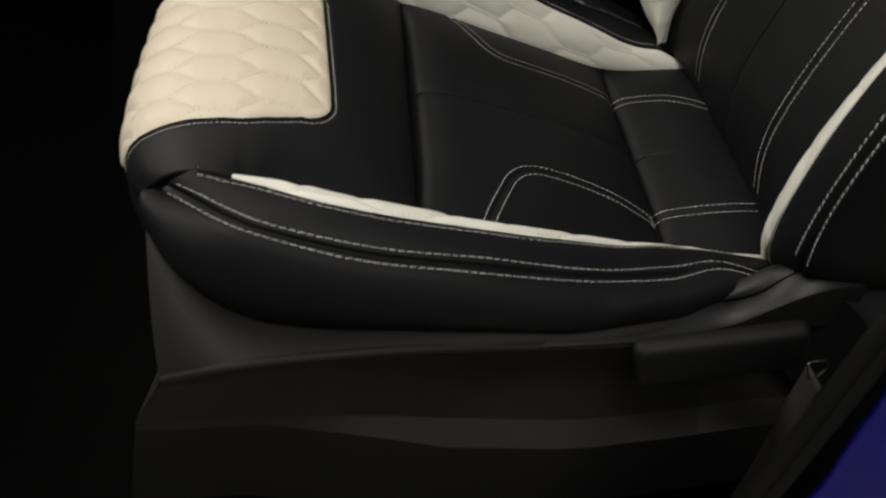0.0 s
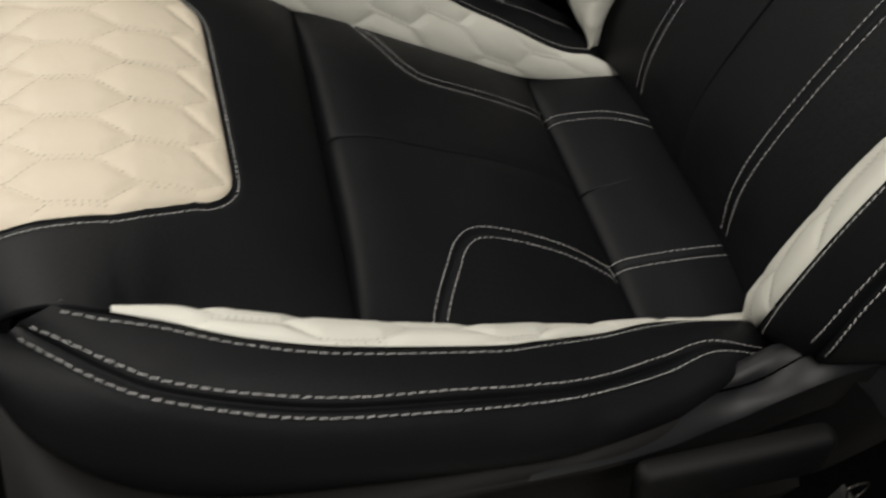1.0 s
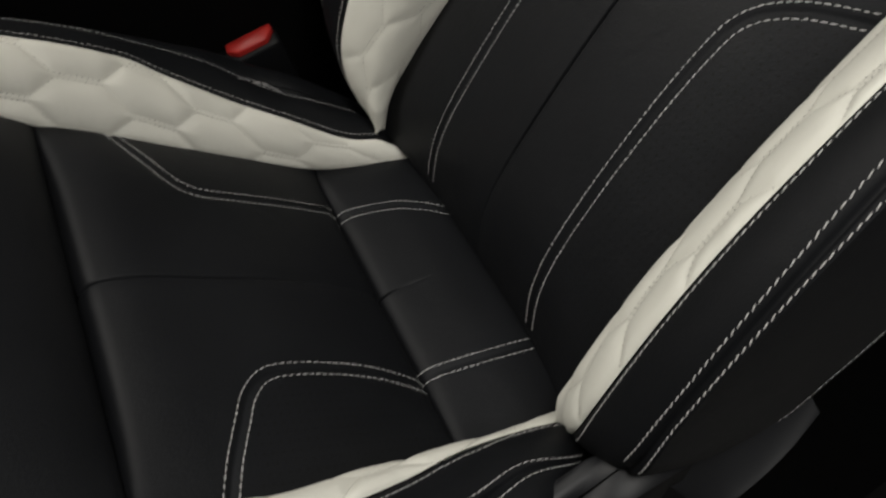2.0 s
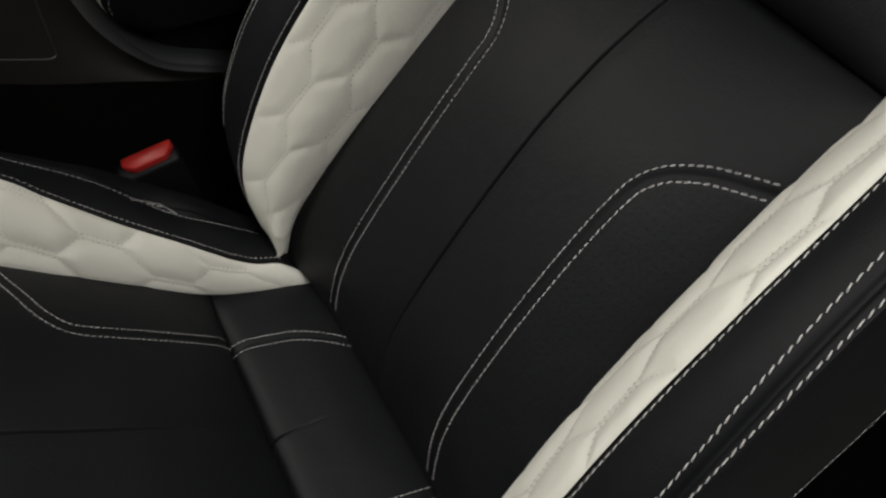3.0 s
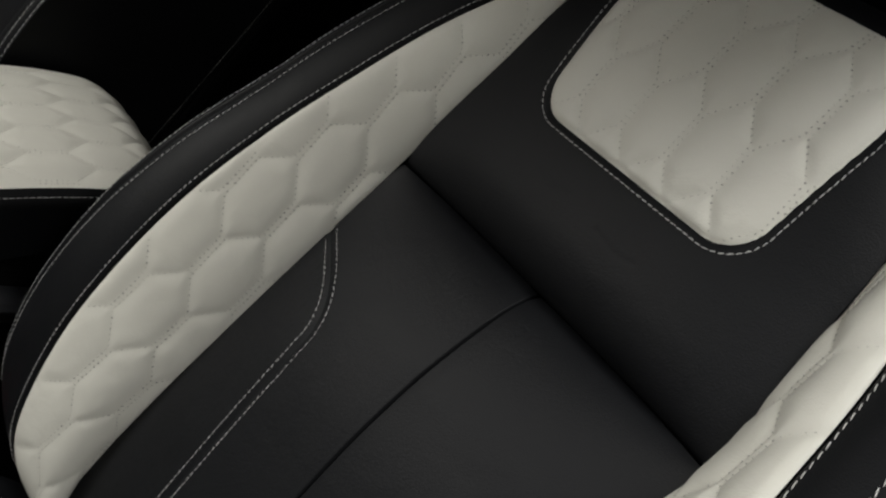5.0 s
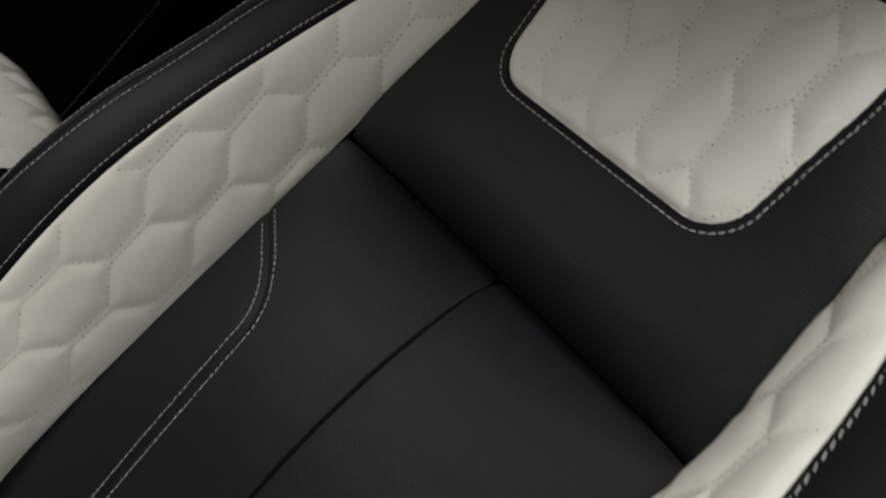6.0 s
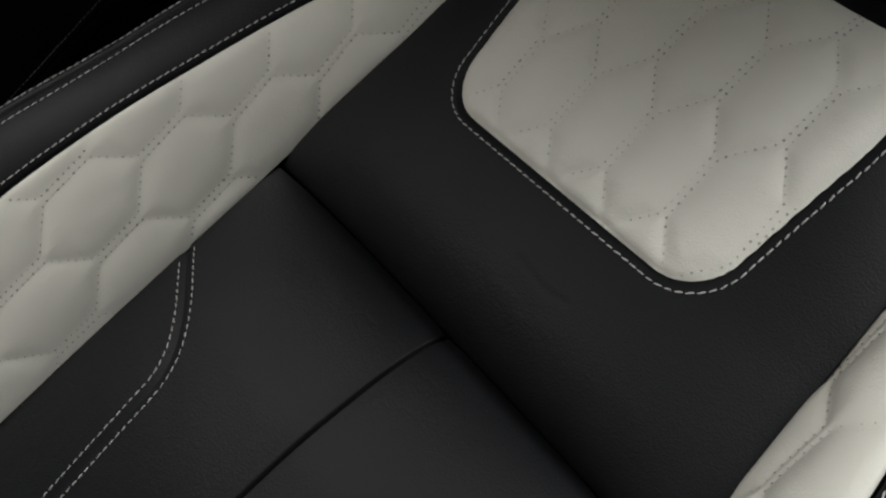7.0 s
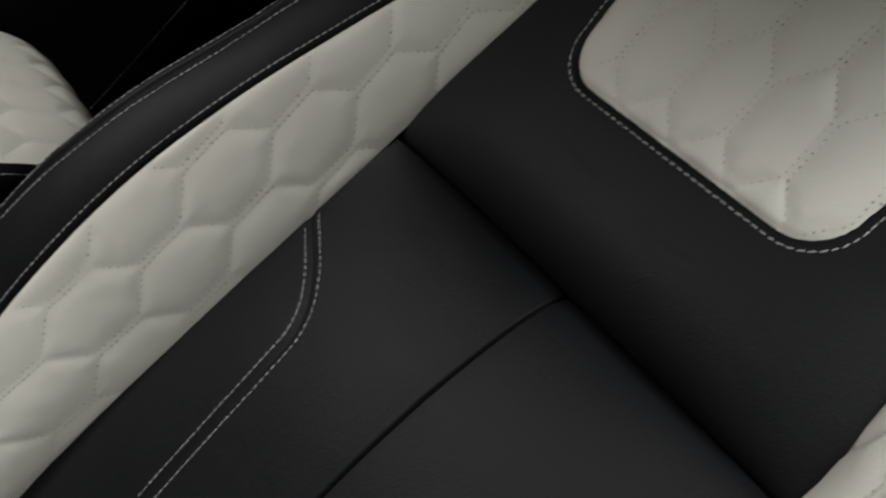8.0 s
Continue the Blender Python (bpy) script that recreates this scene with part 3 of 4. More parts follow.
# cushion bolsters
for side in (1, -1):
    e, c1, c2, c3, low = (spline(flip(k, side), 260) for k in (EDGE, C1, C2, C3, LOW))
    up = (0, -side * 0.4, 1)
    if side < 0:
        c1 = c1 + np.array([0, 0, 0.0025])
        c1[:, 1] += 0.0045 * np.clip((c1[:, 0] + 0.43) / 0.08, 0, 1) * np.clip((0.03 - c1[:, 0]) / 0.1, 0, 1)
        low[:, 1] += 0.016 * np.clip((low[:, 0] + 0.05) / 0.08, 0, 1)
    else:
        # the inner side sinks towards the backrest
        for line, drop in ((c1, 0.002), (c2, 0.020), (c3, 0.020), (low, 0.015)):
            line[:, 2] -= drop * np.clip((line[:, 0] + 0.12) / 0.14, 0, 1)
        c1[:, 2] -= 0.004 * np.clip((c1[:, 0] + 0.26) / 0.12, 0, 1) * np.clip((0.06 - c1[:, 0]) / 0.05, 0, 1)
    g0 = ruled(e, c1, 0.0, up, 54)
    taper = np.minimum(1, np.minimum(np.linspace(0, 1, 260) / 0.16, np.linspace(1, 0, 260) / (0.45 if side > 0 else 0.4)))[:, None, None] ** 0.8
    g = g0 + (ruled(e, c1, 0.0104 if side > 0 else 0.0095, up, 54) - g0) * taper
    n = facing(g, up)
    s, w = metric(g)
    span = np.minimum(np.abs(w - w[:, :1]), np.abs(w - w[:, -1:]))
    s, w = (s + 0.02) * WAVE / 0.126, (w + 0.004) * PITCH / 0.0245
    g = g + n * (quilt_height(s, w, 0.0038) * np.minimum(1, span / 0.008) ** 0.5)[..., None] * taper
    padding = skin("quilted_bolster", g, WHITE, seat, "ivory white quilted leather of the cushion bolster", up)
    quilting(g, n, s, w, padding)
    g = ruled(c1, c3, 0.006, (0, side * 0.3, 1), 60)
    n = facing(g, (0, side * 0.3, 1))
    # groove between the twin rows
    d2 = np.array([np.linalg.norm(g[i][:, None] - c2[None], axis=2).min(1).argmin() for i in range(260)])
    v2 = np.convolve(np.pad(d2 / 59.0, 12, mode="edge"), np.ones(25) / 25, "valid")
    vg = (v2 + 1.0) / 2
    vv = np.linspace(0, 1, 60)[None]
    width = np.linalg.norm(c3 - c1, axis=1)[:, None]
    g = g + n * (-0.0036 * np.exp(-((vv - vg[:, None]) * width / 0.0026) ** 2) - 0.0015 * np.exp(-((vv - 0.0) * width / 0.002) ** 2))[..., None]
    band = skin("bolster_band", g, BLACK, seat, "black leather band along the cushion bolster", (0, side * 0.3, 1))
    t = np.linspace(0, 1, 260)
    for v in (np.clip((0.0055 if side > 0 else 0.0075) / width[:, 0], 0, 0.4), v2, np.clip(np.full(260, 1.0) - 0.002 / width[:, 0], 0, 1)):
        p, q = on_skin(g, n, t, v)
        keep = slice(3, 245)
        if side < 0:
            stitches("stitching", p[keep], q[keep], THREAD, band, 0.0070, 0.0057, 0.00026, 0.07)
        elif v.mean() < 0.9:
            # the console side's outer row is tucked under
            stitches("stitching", p[keep], q[keep], THREAD, band, *FINE)
    if side > 0:
        knot = spline([(-0.082, 0.2405, 0.0648), (-0.071, 0.2432, 0.0632), (-0.062, 0.2462, 0.0602), (-0.056, 0.2440, 0.0588), (-0.064, 0.2425, 0.0612), (-0.052, 0.2470, 0.0586),
                       (-0.047, 0.2450, 0.0582), (-0.055, 0.2430, 0.0590), (-0.045, 0.2415, 0.0584), (-0.038, 0.2318, 0.0598)], 90)
        tube("loose_thread", knot, 0.00026, THREAD, band, "loose tangled white thread end", 6)
    g = ruled(c3, low, 0.014, (0, side, 0.2), 26)
    skin("bolster_side", g, BLACK, seat, "black leather side of the cushion bolster", (0, side, 0.2))

# backrest: lower middle and shoulder panel
STAND = SEAT @ BACKREST


def back_skin(profile, rows, cols, crown):
    p = spline([(x, 0.0, z) for x, z in profile], rows)
    e = spline(BEDGE, 200)
    v = middled(cols)
    g = np.zeros((rows, cols, 3))
    for i in range(rows):
        x, z = p[i, 0], p[i, 2]
        half, ex = np.interp(z, e[:, 2], e[:, 1]), np.interp(z, e[:, 2], e[:, 0])
        # the door side's seam runs further out beside the shoulder panel
        g[i, :, 1] = v * (half + np.where(v < 0, 0.006 * min(1, max(0, (z - 0.46) / 0.06)), 0))
        g[i, :, 2] = z
        g[i, :, 0] = x + (ex - x) * np.abs(v) ** 4 * crown
    return g


BLOW = [(0.096, 0.046), (0.082, 0.07), (0.066, 0.11), (0.059, 0.16), (0.062, 0.25), (0.072, 0.34), (0.0865, 0.400), (0.0985, 0.432), (0.1120, 0.460), (0.1240, 0.479), (0.1350, 0.4905), (0.1450, 0.4962)]
BHIGH = [(0.1455, 0.4970), (0.1370, 0.5000), (0.1290, 0.5070), (0.1230, 0.5190), (0.1200, 0.536), (0.1208, 0.556), (0.1250, 0.583), (0.1295, 0.61), (0.1335, 0.66), (0.1395, 0.705), (0.152, 0.745), (0.172, 0.772), (0.205, 0.787), (0.25, 0.785)]
g = back_skin(BLOW, 230, 190, 0.9)
n = facing(g, (-1, 0, 0))
BKINK = [(0.060, 0.094), (0.10, 0.0905), (0.142, 0.088), (0.24, 0.085), (0.34, 0.0855), (0.378, 0.092), (0.404, 0.118), (0.424, 0.162), (0.432, 0.180), (0.439, 0.197)]
bk = spline([(a, b, 0) for a, b in BKINK], 160)[:, :2]
y, z = g[..., 1], g[..., 2]
gl = offset_line(bk, 0.0055)
dk = np.minimum(line_distance(z, y, gl), line_distance(z, -y, gl))
g = g + n * (-0.0022 * np.exp(-(dk / 0.0026) ** 2) - 0.0040 * np.exp(-(np.abs(y) / 0.0009) ** 2) * np.clip((z - 0.08) / 0.15, 0, 1)
             - 0.0012 * np.exp(-(np.abs(y) / 0.009) ** 2))[..., None]
outer_y = np.interp(z, gl[:, 0], gl[:, 1])
panel = skin("backrest_middle", g, BLACK, seat, "black leather middle panel of the backrest", (-1, 0, 0), PUNCHED_Z, (np.abs(y) > outer_y) & (z < 0.405))
for side in (1, -1):
    for by in (0.0, 0.011):
        line = offset_line(bk, by)
        u = np.interp(line[:, 0], g[:, 95, 2], np.arange(230)) / 229
        i = np.clip((u * 229).astype(int), 0, 229)
        v = np.array([np.interp(side * b, g[k, :, 1], np.arange(190)) / 189 for k, b in zip(i, line[:, 1])])
        p, q = on_skin(g, n, u, v)
        ok = (v > 0.004) & (v < 0.996)
        stitches("stitching", p[ok], q[ok], THREAD, panel, *(FINE if side > 0 else ()))

g = back_skin(BHIGH, 200, 190, 0.7)
n = facing(g, (-1, 0, 0.2))
s, w = metric(g)
S0 = float(np.interp(0.599, g[:90, 95, 2], s[:90, 0]))
S1 = float(np.interp(0.769, g[:150, 95, 2], s[:150, 0]))


def back_half(a):
    return 0.0963 + 0.010 * np.clip((a - S0) / 0.1, 0, 1)


SHIFT = 0.0017
hp = back_half(s)
sd = rounded_inside(s, (w - SHIFT) * 0.11 / hp, S0, S1, 0.11, 0.028)
g = g + n * (-0.0022 * np.exp(-(np.abs(sd + 0.001) / 0.0026) ** 2))[..., None]
# two small creases in the leather
for crease in (((0.081, 0.054), (0.0765, 0.036), (0.0785, 0.022)), ((0.072, -0.012), (0.069, -0.034), (0.0715, -0.049))):
    line = spline([(a, b, 0) for a, b in crease], 30)[:, :2]
    g = g + n * (-0.0006 * np.exp(-(line_distance(s, w, line) / 0.0014) ** 2))[..., None]
panel = skin("backrest_shoulder", g, BLACK, seat, "black leather upper panel of the backrest", (-1, 0, 0.2))
gp = []
for a in np.linspace(S0 + 0.0004, S1 - 0.0004, 120):
    lim = float(back_half(a))
    r = 0.029
    for t in (a - S0, S1 - a):
        if t < r:
            lim -= r - math.sqrt(max(0, r * r - (r - t) ** 2))
    u = np.interp(a, s[:, 0], np.arange(200)) / 199
    i = min(199, int(round(u * 199)))
    ww = np.linspace(-lim, lim, 110) + SHIFT
    p, q = on_skin(g, n, np.full(110, u), np.interp(ww, w[i], np.arange(190)) / 189)
    gp.append(p)
gp = np.array(gp)
sp, wp = metric(gp)
np_ = facing(gp, (-1, 0, 0.2))
rim = np.minimum(1, np.minimum(np.minimum(np.abs(wp - wp[:, :1]), np.abs(wp - wp[:, -1:])), np.minimum(sp, sp[-1:] - sp)) / 0.014) ** 0.7
sp, wp = (sp + 0.0176) * WAVE / 0.1208, wp + 0.0039
gq = gp + np_ * (quilt_height(sp, wp, 0.0029) * rim + 0.0012)[..., None]
patch = skin("quilted_patch", gq, WHITE, seat, "ivory white leather headrest patch with hexagon quilting", (-1, 0, 0.2))
quilting(gq, np_, sp, wp, patch)
p, q = on_metric(g, n, s, w, rim_points(S0, S1, back_half, 0.029, 0.0052) + np.array([0, SHIFT]))
stitches("stitching", p, q, THREAD, panel, 0.0053, 0.0040, 0.00028, label="white stitching round the headrest patch")

# backrest bolsters
for side in (1, -1):
    e, c1, c2, c3 = (spline(flip(k, side), 300) for k in (BEDGE, BC1, BC2, BC3))
    hint = (-1, -side * 0.6, 0)
    if side > 0:
        for line in (e, c1):
            line[:, 1] -= 0.009 * np.clip((0.085 - line[:, 2]) / 0.03, 0, 1)
        # the console side's outer row lies further round above and further out below
        c3[:, 0] += 0.013 * np.clip((c3[:, 2] - 0.35) / 0.15, 0, 1)
        for line in (c2, c3):
            line[:, 1] += 0.007 * np.clip((0.36 - line[:, 2]) / 0.12, 0, 1)
    if side < 0:
        e[:, 1] -= 0.006 * np.clip((e[:, 2] - 0.46) / 0.06, 0, 1)
    g0 = ruled(e, c1, 0.0, hint, 60)
    t = np.linspace(0, 1, 300)
    fat = 1 - (0.65 if side > 0 else 0.4) * np.clip((t - 0.25) / 0.35, 0, 1)
    g = g0 + (ruled(e, c1, 0.011, hint, 60) - g0) * fat[:, None, None]
    # the lower end swells inwards
    g[..., 1] -= side * (0.013 if side > 0 else 0.009) * np.sin(np.pi * np.linspace(0, 1, 60))[None] * (np.clip(t / 0.05, 0, 1) * np.clip((0.34 - t) / 0.26, 0, 1))[:, None]
    n = facing(g, hint)
    s, w = metric(g)
    span = np.minimum(np.abs(w - w[:, :1]), np.abs(w - w[:, -1:]))
    bent = w - np.where(s < 0.3, 0.87, 0.47) * (s - 0.3) ** 2
    s, w = (1.009 * s - 0.3646 * bent - 0.186) * WAVE / 0.126, (1.009 * bent - 0.0247 * s + 0.0624) * PITCH / 0.0245
    g = g + n * (quilt_height(s, w, 0.0016 if side > 0 else 0.0030) * np.minimum(1, span / 0.008) ** 0.5)[..., None]
    padding = skin("quilted_bolster", g, WHITE, seat, "ivory white quilted leather of the backrest bolster", hint)
    quilting(g, n, s, w, padding)
    hint = (-1, side * 0.4, 0)
    g = ruled(c1, c3, 0.007, hint, 60)
    n = facing(g, hint)
    d2 = np.array([np.linalg.norm(g[i][:, None] - c2[None], axis=2).min(1).argmin() for i in range(300)])
    v2 = np.convolve(np.pad(d2 / 59.0, 12, mode="edge"), np.ones(25) / 25, "valid")
    vg = (v2 + 1.0) / 2
    vv = np.linspace(0, 1, 60)[None]
    width = np.linalg.norm(c3 - c1, axis=1)[:, None]
    g = g + n * (-0.0036 * np.exp(-((vv - vg[:, None]) * width / 0.0026) ** 2) - 0.0015 * np.exp(-(vv * width / 0.002) ** 2))[..., None]
    band = skin("bolster_band", g, BLACK, seat, "black leather band along the backrest bolster", hint)
    t = np.linspace(0, 1, 300)
    for v in (np.clip(0.0055 / width[:, 0], 0, 0.4), v2, np.clip(np.full(300, 1.0) - 0.002 / width[:, 0], 0, 1)):
        p, q = on_skin(g, n, t, v)
        shown = (p[:, 2] > 0.130) & (t < 0.987) if v.mean() > 0.3 else (t > (0.013 if side > 0 else 0.035)) & (t < 0.987)
        if side > 0:
            stitches("stitching", p[shown], q[shown], THREAD, band, 0.0053, 0.0039, 0.00027)
        else:
            stitches("stitching", p[shown], q[shown], THREAD, band, 0.0066, 0.0051, 0.00031, 0.20)
    # the leather side runs back to a stitched seam at the rear shell
    back = np.stack([0.156 + 0.185 * c3[:, 2], c3[:, 1] - side * 0.010, c3[:, 2]], 1)
    g = ruled(c3, back, 0.006, (0, side, 0), 20)
    n = facing(g, (0, side, 0))
    cheek = skin("bolster_side", g, BLACK, seat, "black leather side of the backrest bolster", (0, side, 0))
    p, q = on_skin(g, n, t, np.full(300, 0.965))
    stitches("stitching", p[30:285], q[30:285], THREAD, cheek)
    rear = back * np.array([1, 0.93, 1]) + np.array([0.028, 0, 0])
    g = ruled(back + np.array([0.0015, 0, 0]), rear, 0.006, (0.3, side, 0), 12)
    skin("back_shell_side", g, DARK_PLASTIC, seat, "black plastic shell side", (0.3, side, 0))

# back of the backrest and the pan under the cushion
c = spline(BC3, 120)
c = np.stack([0.184 + 0.185 * c[:, 2], (c[:, 1] - 0.010) * 0.93, c[:, 2]], 1)
g = ruled(c, c * np.array([1, -1, 1]), 0.015, (1, 0, 0), 30)
skin("back_shell", g, DARK_PLASTIC, seat, "black plastic shell behind the backrest", (1, 0, 0))
STAND = SEAT
part("seat_pan", box((0.50, 0.40, 0.06), (-0.24, 0, -0.075), bevel=0.012), DARK_PLASTIC, seat, "black pan under the cushion")
part("seat_base", box((0.40, 0.36, 0.10), (-0.22, 0, -0.155), bevel=0.012), DARK_PLASTIC, seat, "dark base under the seat")

# side trim on the door side
TRIM = [(-0.466, -0.318, -0.060), (-0.44, -0.324, -0.038), (-0.414, -0.326, -0.022), (-0.372, -0.323, -0.009), (-0.285, -0.317, 0.011), (-0.19, -0.307, 0.020),
        (-0.10, -0.300, 0.032), (-0.03, -0.283, 0.034), (0.04, -0.262, 0.030)]
low = spline(flip(LOW, -1)[1:], 120) + np.array([0, 0.004, -0.001])
trim = spline(TRIM, 120)
g = ruled(low, trim, 0.004, (0, -1, 0.6), 12)
skin("side_trim", g, PLASTIC, seat, "grained dark grey plastic trim under the cushion", (0, -1, 0.6))
sag = np.sin(np.pi * np.linspace(0, 1, 120)) ** 0.6
run_on = np.array([(0.04, 0.004, 0.010), (0.09, 0.008, 0.022), (0.112, 0.011, 0.027)])
base = trim + np.array([0.0, 0.0, -0.055]) + np.outer(np.linspace(0, 1, 120), (0, -0.015, -0.045)) + np.outer(sag, (0, 0.012, -0.03))
front_swell = np.clip(1 - np.linspace(0, 1, 120) / 0.22, 0, 1)[:, None] ** 2
base = base + front_swell * np.array([-0.016, 0.0, -0.004])
foot = base + np.outer(np.clip((np.linspace(0, 1, 120) - 0.2) / 0.3, 0, 1), (0.0, -0.022, 0.0)) + np.array([0.0, -0.001, -0.012])
trim, base, foot = (np.vstack([k, k[-1] + run_on]) for k in (trim, base, foot))
g = ruled(trim + np.array([0, 0.001, -0.001]), base, 0.0, (0, -1, 0), 14)
g[..., 1] += 0.016 * np.sin(np.pi * np.linspace(0, 1, 14))[None] * np.clip((np.linspace(0, 1, 123) - 0.2) / 0.35, 0, 1)[:, None]
skin("side_trim_face", g, PLASTIC, seat, "dark plastic side face below the trim edge", (0, -1, 0))
tube("trim_ridge", trim + np.array([0, 0.0025, -0.0015]), 0.0042, PLASTIC, seat, "rounded lower ridge of the side trim", 10)
g = ruled(base, foot, 0.0, (0, -1, 1), 8)
skin("track_cover_lip", g, PLASTIC, seat, "rounded lip of the seat track cover", (0, -1, 1))
deep = foot + np.array([0.0, 0.01, -0.14])
g = ruled(foot, deep, 0.0, (0, -1, 0), 4)
skin("track_cover", g, DARK_PLASTIC, seat, "black plastic cover of the seat track", (0, -1, 0))
front = np.array([low[0], trim[0], base[0], foot[0], deep[0]])
inner = front * np.array([1, 0.5, 1]) + np.array([0.03, 0, 0])
g = np.stack([front, inner], 1)
skin("trim_front", g, PLASTIC, seat, "front end of the side trim", (-1, 0, 0))

# lever and recliner cover
part("height_lever", box((0.140, 0.020, 0.050), (-0.035, -0.322, 0.061), (0, -25.5, -3), 0.009, 4), DARK_PLASTIC, seat, "black plastic seat height lever")
seam_line = spline([(-0.150, -0.284, 0.027), (-0.085, -0.268, 0.040), (-0.045, -0.262, 0.0505), (-0.003, -0.262, 0.0665), (0.0145, -0.262, 0.0785), (0.0245, -0.262, 0.096), (0.035, -0.261, 0.111), (0.055, -0.257, 0.124)], 60)
crown = spline([(-0.060, -0.250, 0.034), (-0.015, -0.246, 0.042), (0.005, -0.244, 0.056), (0.014, -0.243, 0.076), (0.023, -0.243, 0.0925), (0.038, -0.243, 0.098), (0.066, -0.240, 0.096)], 60)
g = ruled(crown, seam_line, 0.005, (0, -0.3, 1), 16)
skin("recliner_cover", g, GLOSS, seat, "satin black plastic recliner cover", (0, -0.3, 1))
brim = spline([(-0.175, -0.3075, 0.0245), (-0.115, -0.303, 0.0345), (-0.065, -0.296, 0.0415), (-0.023, -0.287, 0.0505), (-0.001, -0.284, 0.0605), (0.012, -0.283, 0.0735), (0.025, -0.283, 0.088), (0.039, -0.283, 0.1025), (0.060, -0.281, 0.1135), (0.092, -0.276, 0.1185)], 60)
g = ruled(seam_line + np.array([0.001, -0.001, -0.0015]), brim, 0.003, (0, -0.5, 1), 12)
skin("recliner_shelf", g, GLOSS, seat, "satin black sloping shelf of the recliner cover", (0, -0.5, 1))
t = np.linspace(0, 1, 12)[None, :, None]
fall = np.clip((brim[:, :1, None] + 0.10) / 0.09, 0.02, 1)  # the skirt begins behind the trim
g = brim[:, None] + fall * np.concatenate([0.004 * t, -0.004 * np.sin(np.pi * t * 0.6), -0.045 * t ** 1.4], 2)
# blacker than the shelf above, the shade under the brim is in the colour
skin("recliner_skirt", g, DARK_PLASTIC, seat, "lower skirt of the recliner cover, shade put into its blacker colour", (0, -1, 0.2))
upper = spline([(0.050, -0.258, 0.120), (0.090, -0.262, 0.121), (0.140, -0.262, 0.128), (0.190, -0.258, 0.140), (0.240, -0.250, 0.156)], 50)
ridge = spline([(0.066, -0.277, 0.108), (0.092, -0.291, 0.096), (0.116, -0.300, 0.081), (0.140, -0.301, 0.082), (0.172, -0.296, 0.100), (0.206, -0.286, 0.122), (0.240, -0.272, 0.144)], 50)
g = ruled(upper, ridge, -0.004, (0, -1, 0.6), 18)
skin("hinge_cover", g, GLOSS, seat, "satin black hinge cover of the backrest", (0, -1, 0.6))
t = np.linspace(0, 1, 12)[None, :, None]
g = ridge[:, None] + np.concatenate([0.010 * t, 0.002 * np.sin(np.pi * t) * -1.5 + 0.012 * t, -0.110 * t ** 1.2], 2)
# same cover below the ridge, its shaded side coloured darker
skin("hinge_skirt", g, DARK_PLASTIC, seat, "lower part of the hinge cover, shade put into its blacker colour", (0, -1, 0.2))

# the other front seat, the same but for the door side's trim
other = copy_thing(seat, Matrix.Translation((0, 0.90, 0)))
tagged(other, "black leather passenger seat beyond the centre armrest", "car seat")
for ob in list(other.children):
    if ob.name.split(".")[0] in ("side_trim", "side_trim_face", "trim_ridge", "track_cover_lip", "track_cover", "trim_front", "height_lever", "recliner_cover", "recliner_shelf", "recliner_skirt", "hinge_cover", "hinge_skirt"):
        bpy.data.objects.remove(ob)

# ---- buckle, armrest, console ----
buckle = thing("belt_buckle", None, "black seat belt buckle with a red release button beside the cushion", "belt buckle")
turn = (12, -41, 0)
part("housing", box((0.068, 0.026, 0.086), (-0.010, 0.340, 0.016), turn, 0.006), GLOSS, buckle)
bm = bmesh.new()
outline = [(-0.0275, 0.0095), (0.0275, 0.0095), (0.0275, 0.0015), (0.0170, -0.0095), (-0.0175, -0.0095), (-0.0275, -0.0015)]
for depth in (-0.0105, 0.0105):
    bm.faces.new([bm.verts.new((a, b, depth)) for a, b in (outline if depth < 0 else outline[::-1])])
bm.verts.ensure_lookup_table()
for k in range(6):
    bm.faces.new([bm.verts[k], bm.verts[6 + 5 - k], bm.verts[6 + (4 - k) % 6], bm.verts[(k + 1) % 6]])
bmesh.ops.recalc_face_normals(bm, faces=bm.faces)
bmesh.ops.bevel(bm, geom=bm.edges[:], offset=0.0022, segments=2, profile=0.5, affect="EDGES")
bmesh.ops.transform(bm, matrix=pose(-0.033, 0.333, 0.0480, *turn), verts=bm.verts)
part("release_button", bm, RED, buckle, "red release button with bevelled lower corners")
part("stalk", box((0.03, 0.012, 0.12), (0.01, 0.335, -0.05), (10, -14, 20), 0.004), DARK_PLASTIC, buckle)

LID = pose(-0.096, 0.36, 0.251, 0, -21.8, 0)
armrest = thing("armrest", None, "centre armrest with a white quilted top and black stitched sides", "armrest")
STAND = SEAT @ LID
ring = spline([(-0.008, 0, -0.076), (-0.034, 0, -0.059), (-0.042, 0, -0.037), (-0.029, 0, -0.010), (0.020, 0, 0.001), (0.09, 0, 0.004), (0.15, 0, 0.001), (0.19, 0, -0.008),
               (0.212, 0, -0.03), (0.216, 0, -0.07)], 150)
v = np.linspace(0, 1, 90)
g = np.repeat(ring[:, None], 90, 1)
g[..., 1] = 0.24 * v
swell = (1 - np.abs(2 * v - 1) ** 2.5)[None, :, None]
g += (g - np.array([0.09, 0, -0.05])) * np.array([0.05, 0, 0.22]) * swell
n = facing(g, (0, 0, 1))
s, w = metric(g)
g = g + n * (quilt_height(s, w, 0.0024) * np.minimum(1, 9 * np.minimum(v, 1 - v))[None])[..., None]
lid = skin("armrest_top", g, WHITE, armrest, "white quilted leather top", (0, 0, 1))
quilting(g, n, s, w, lid)
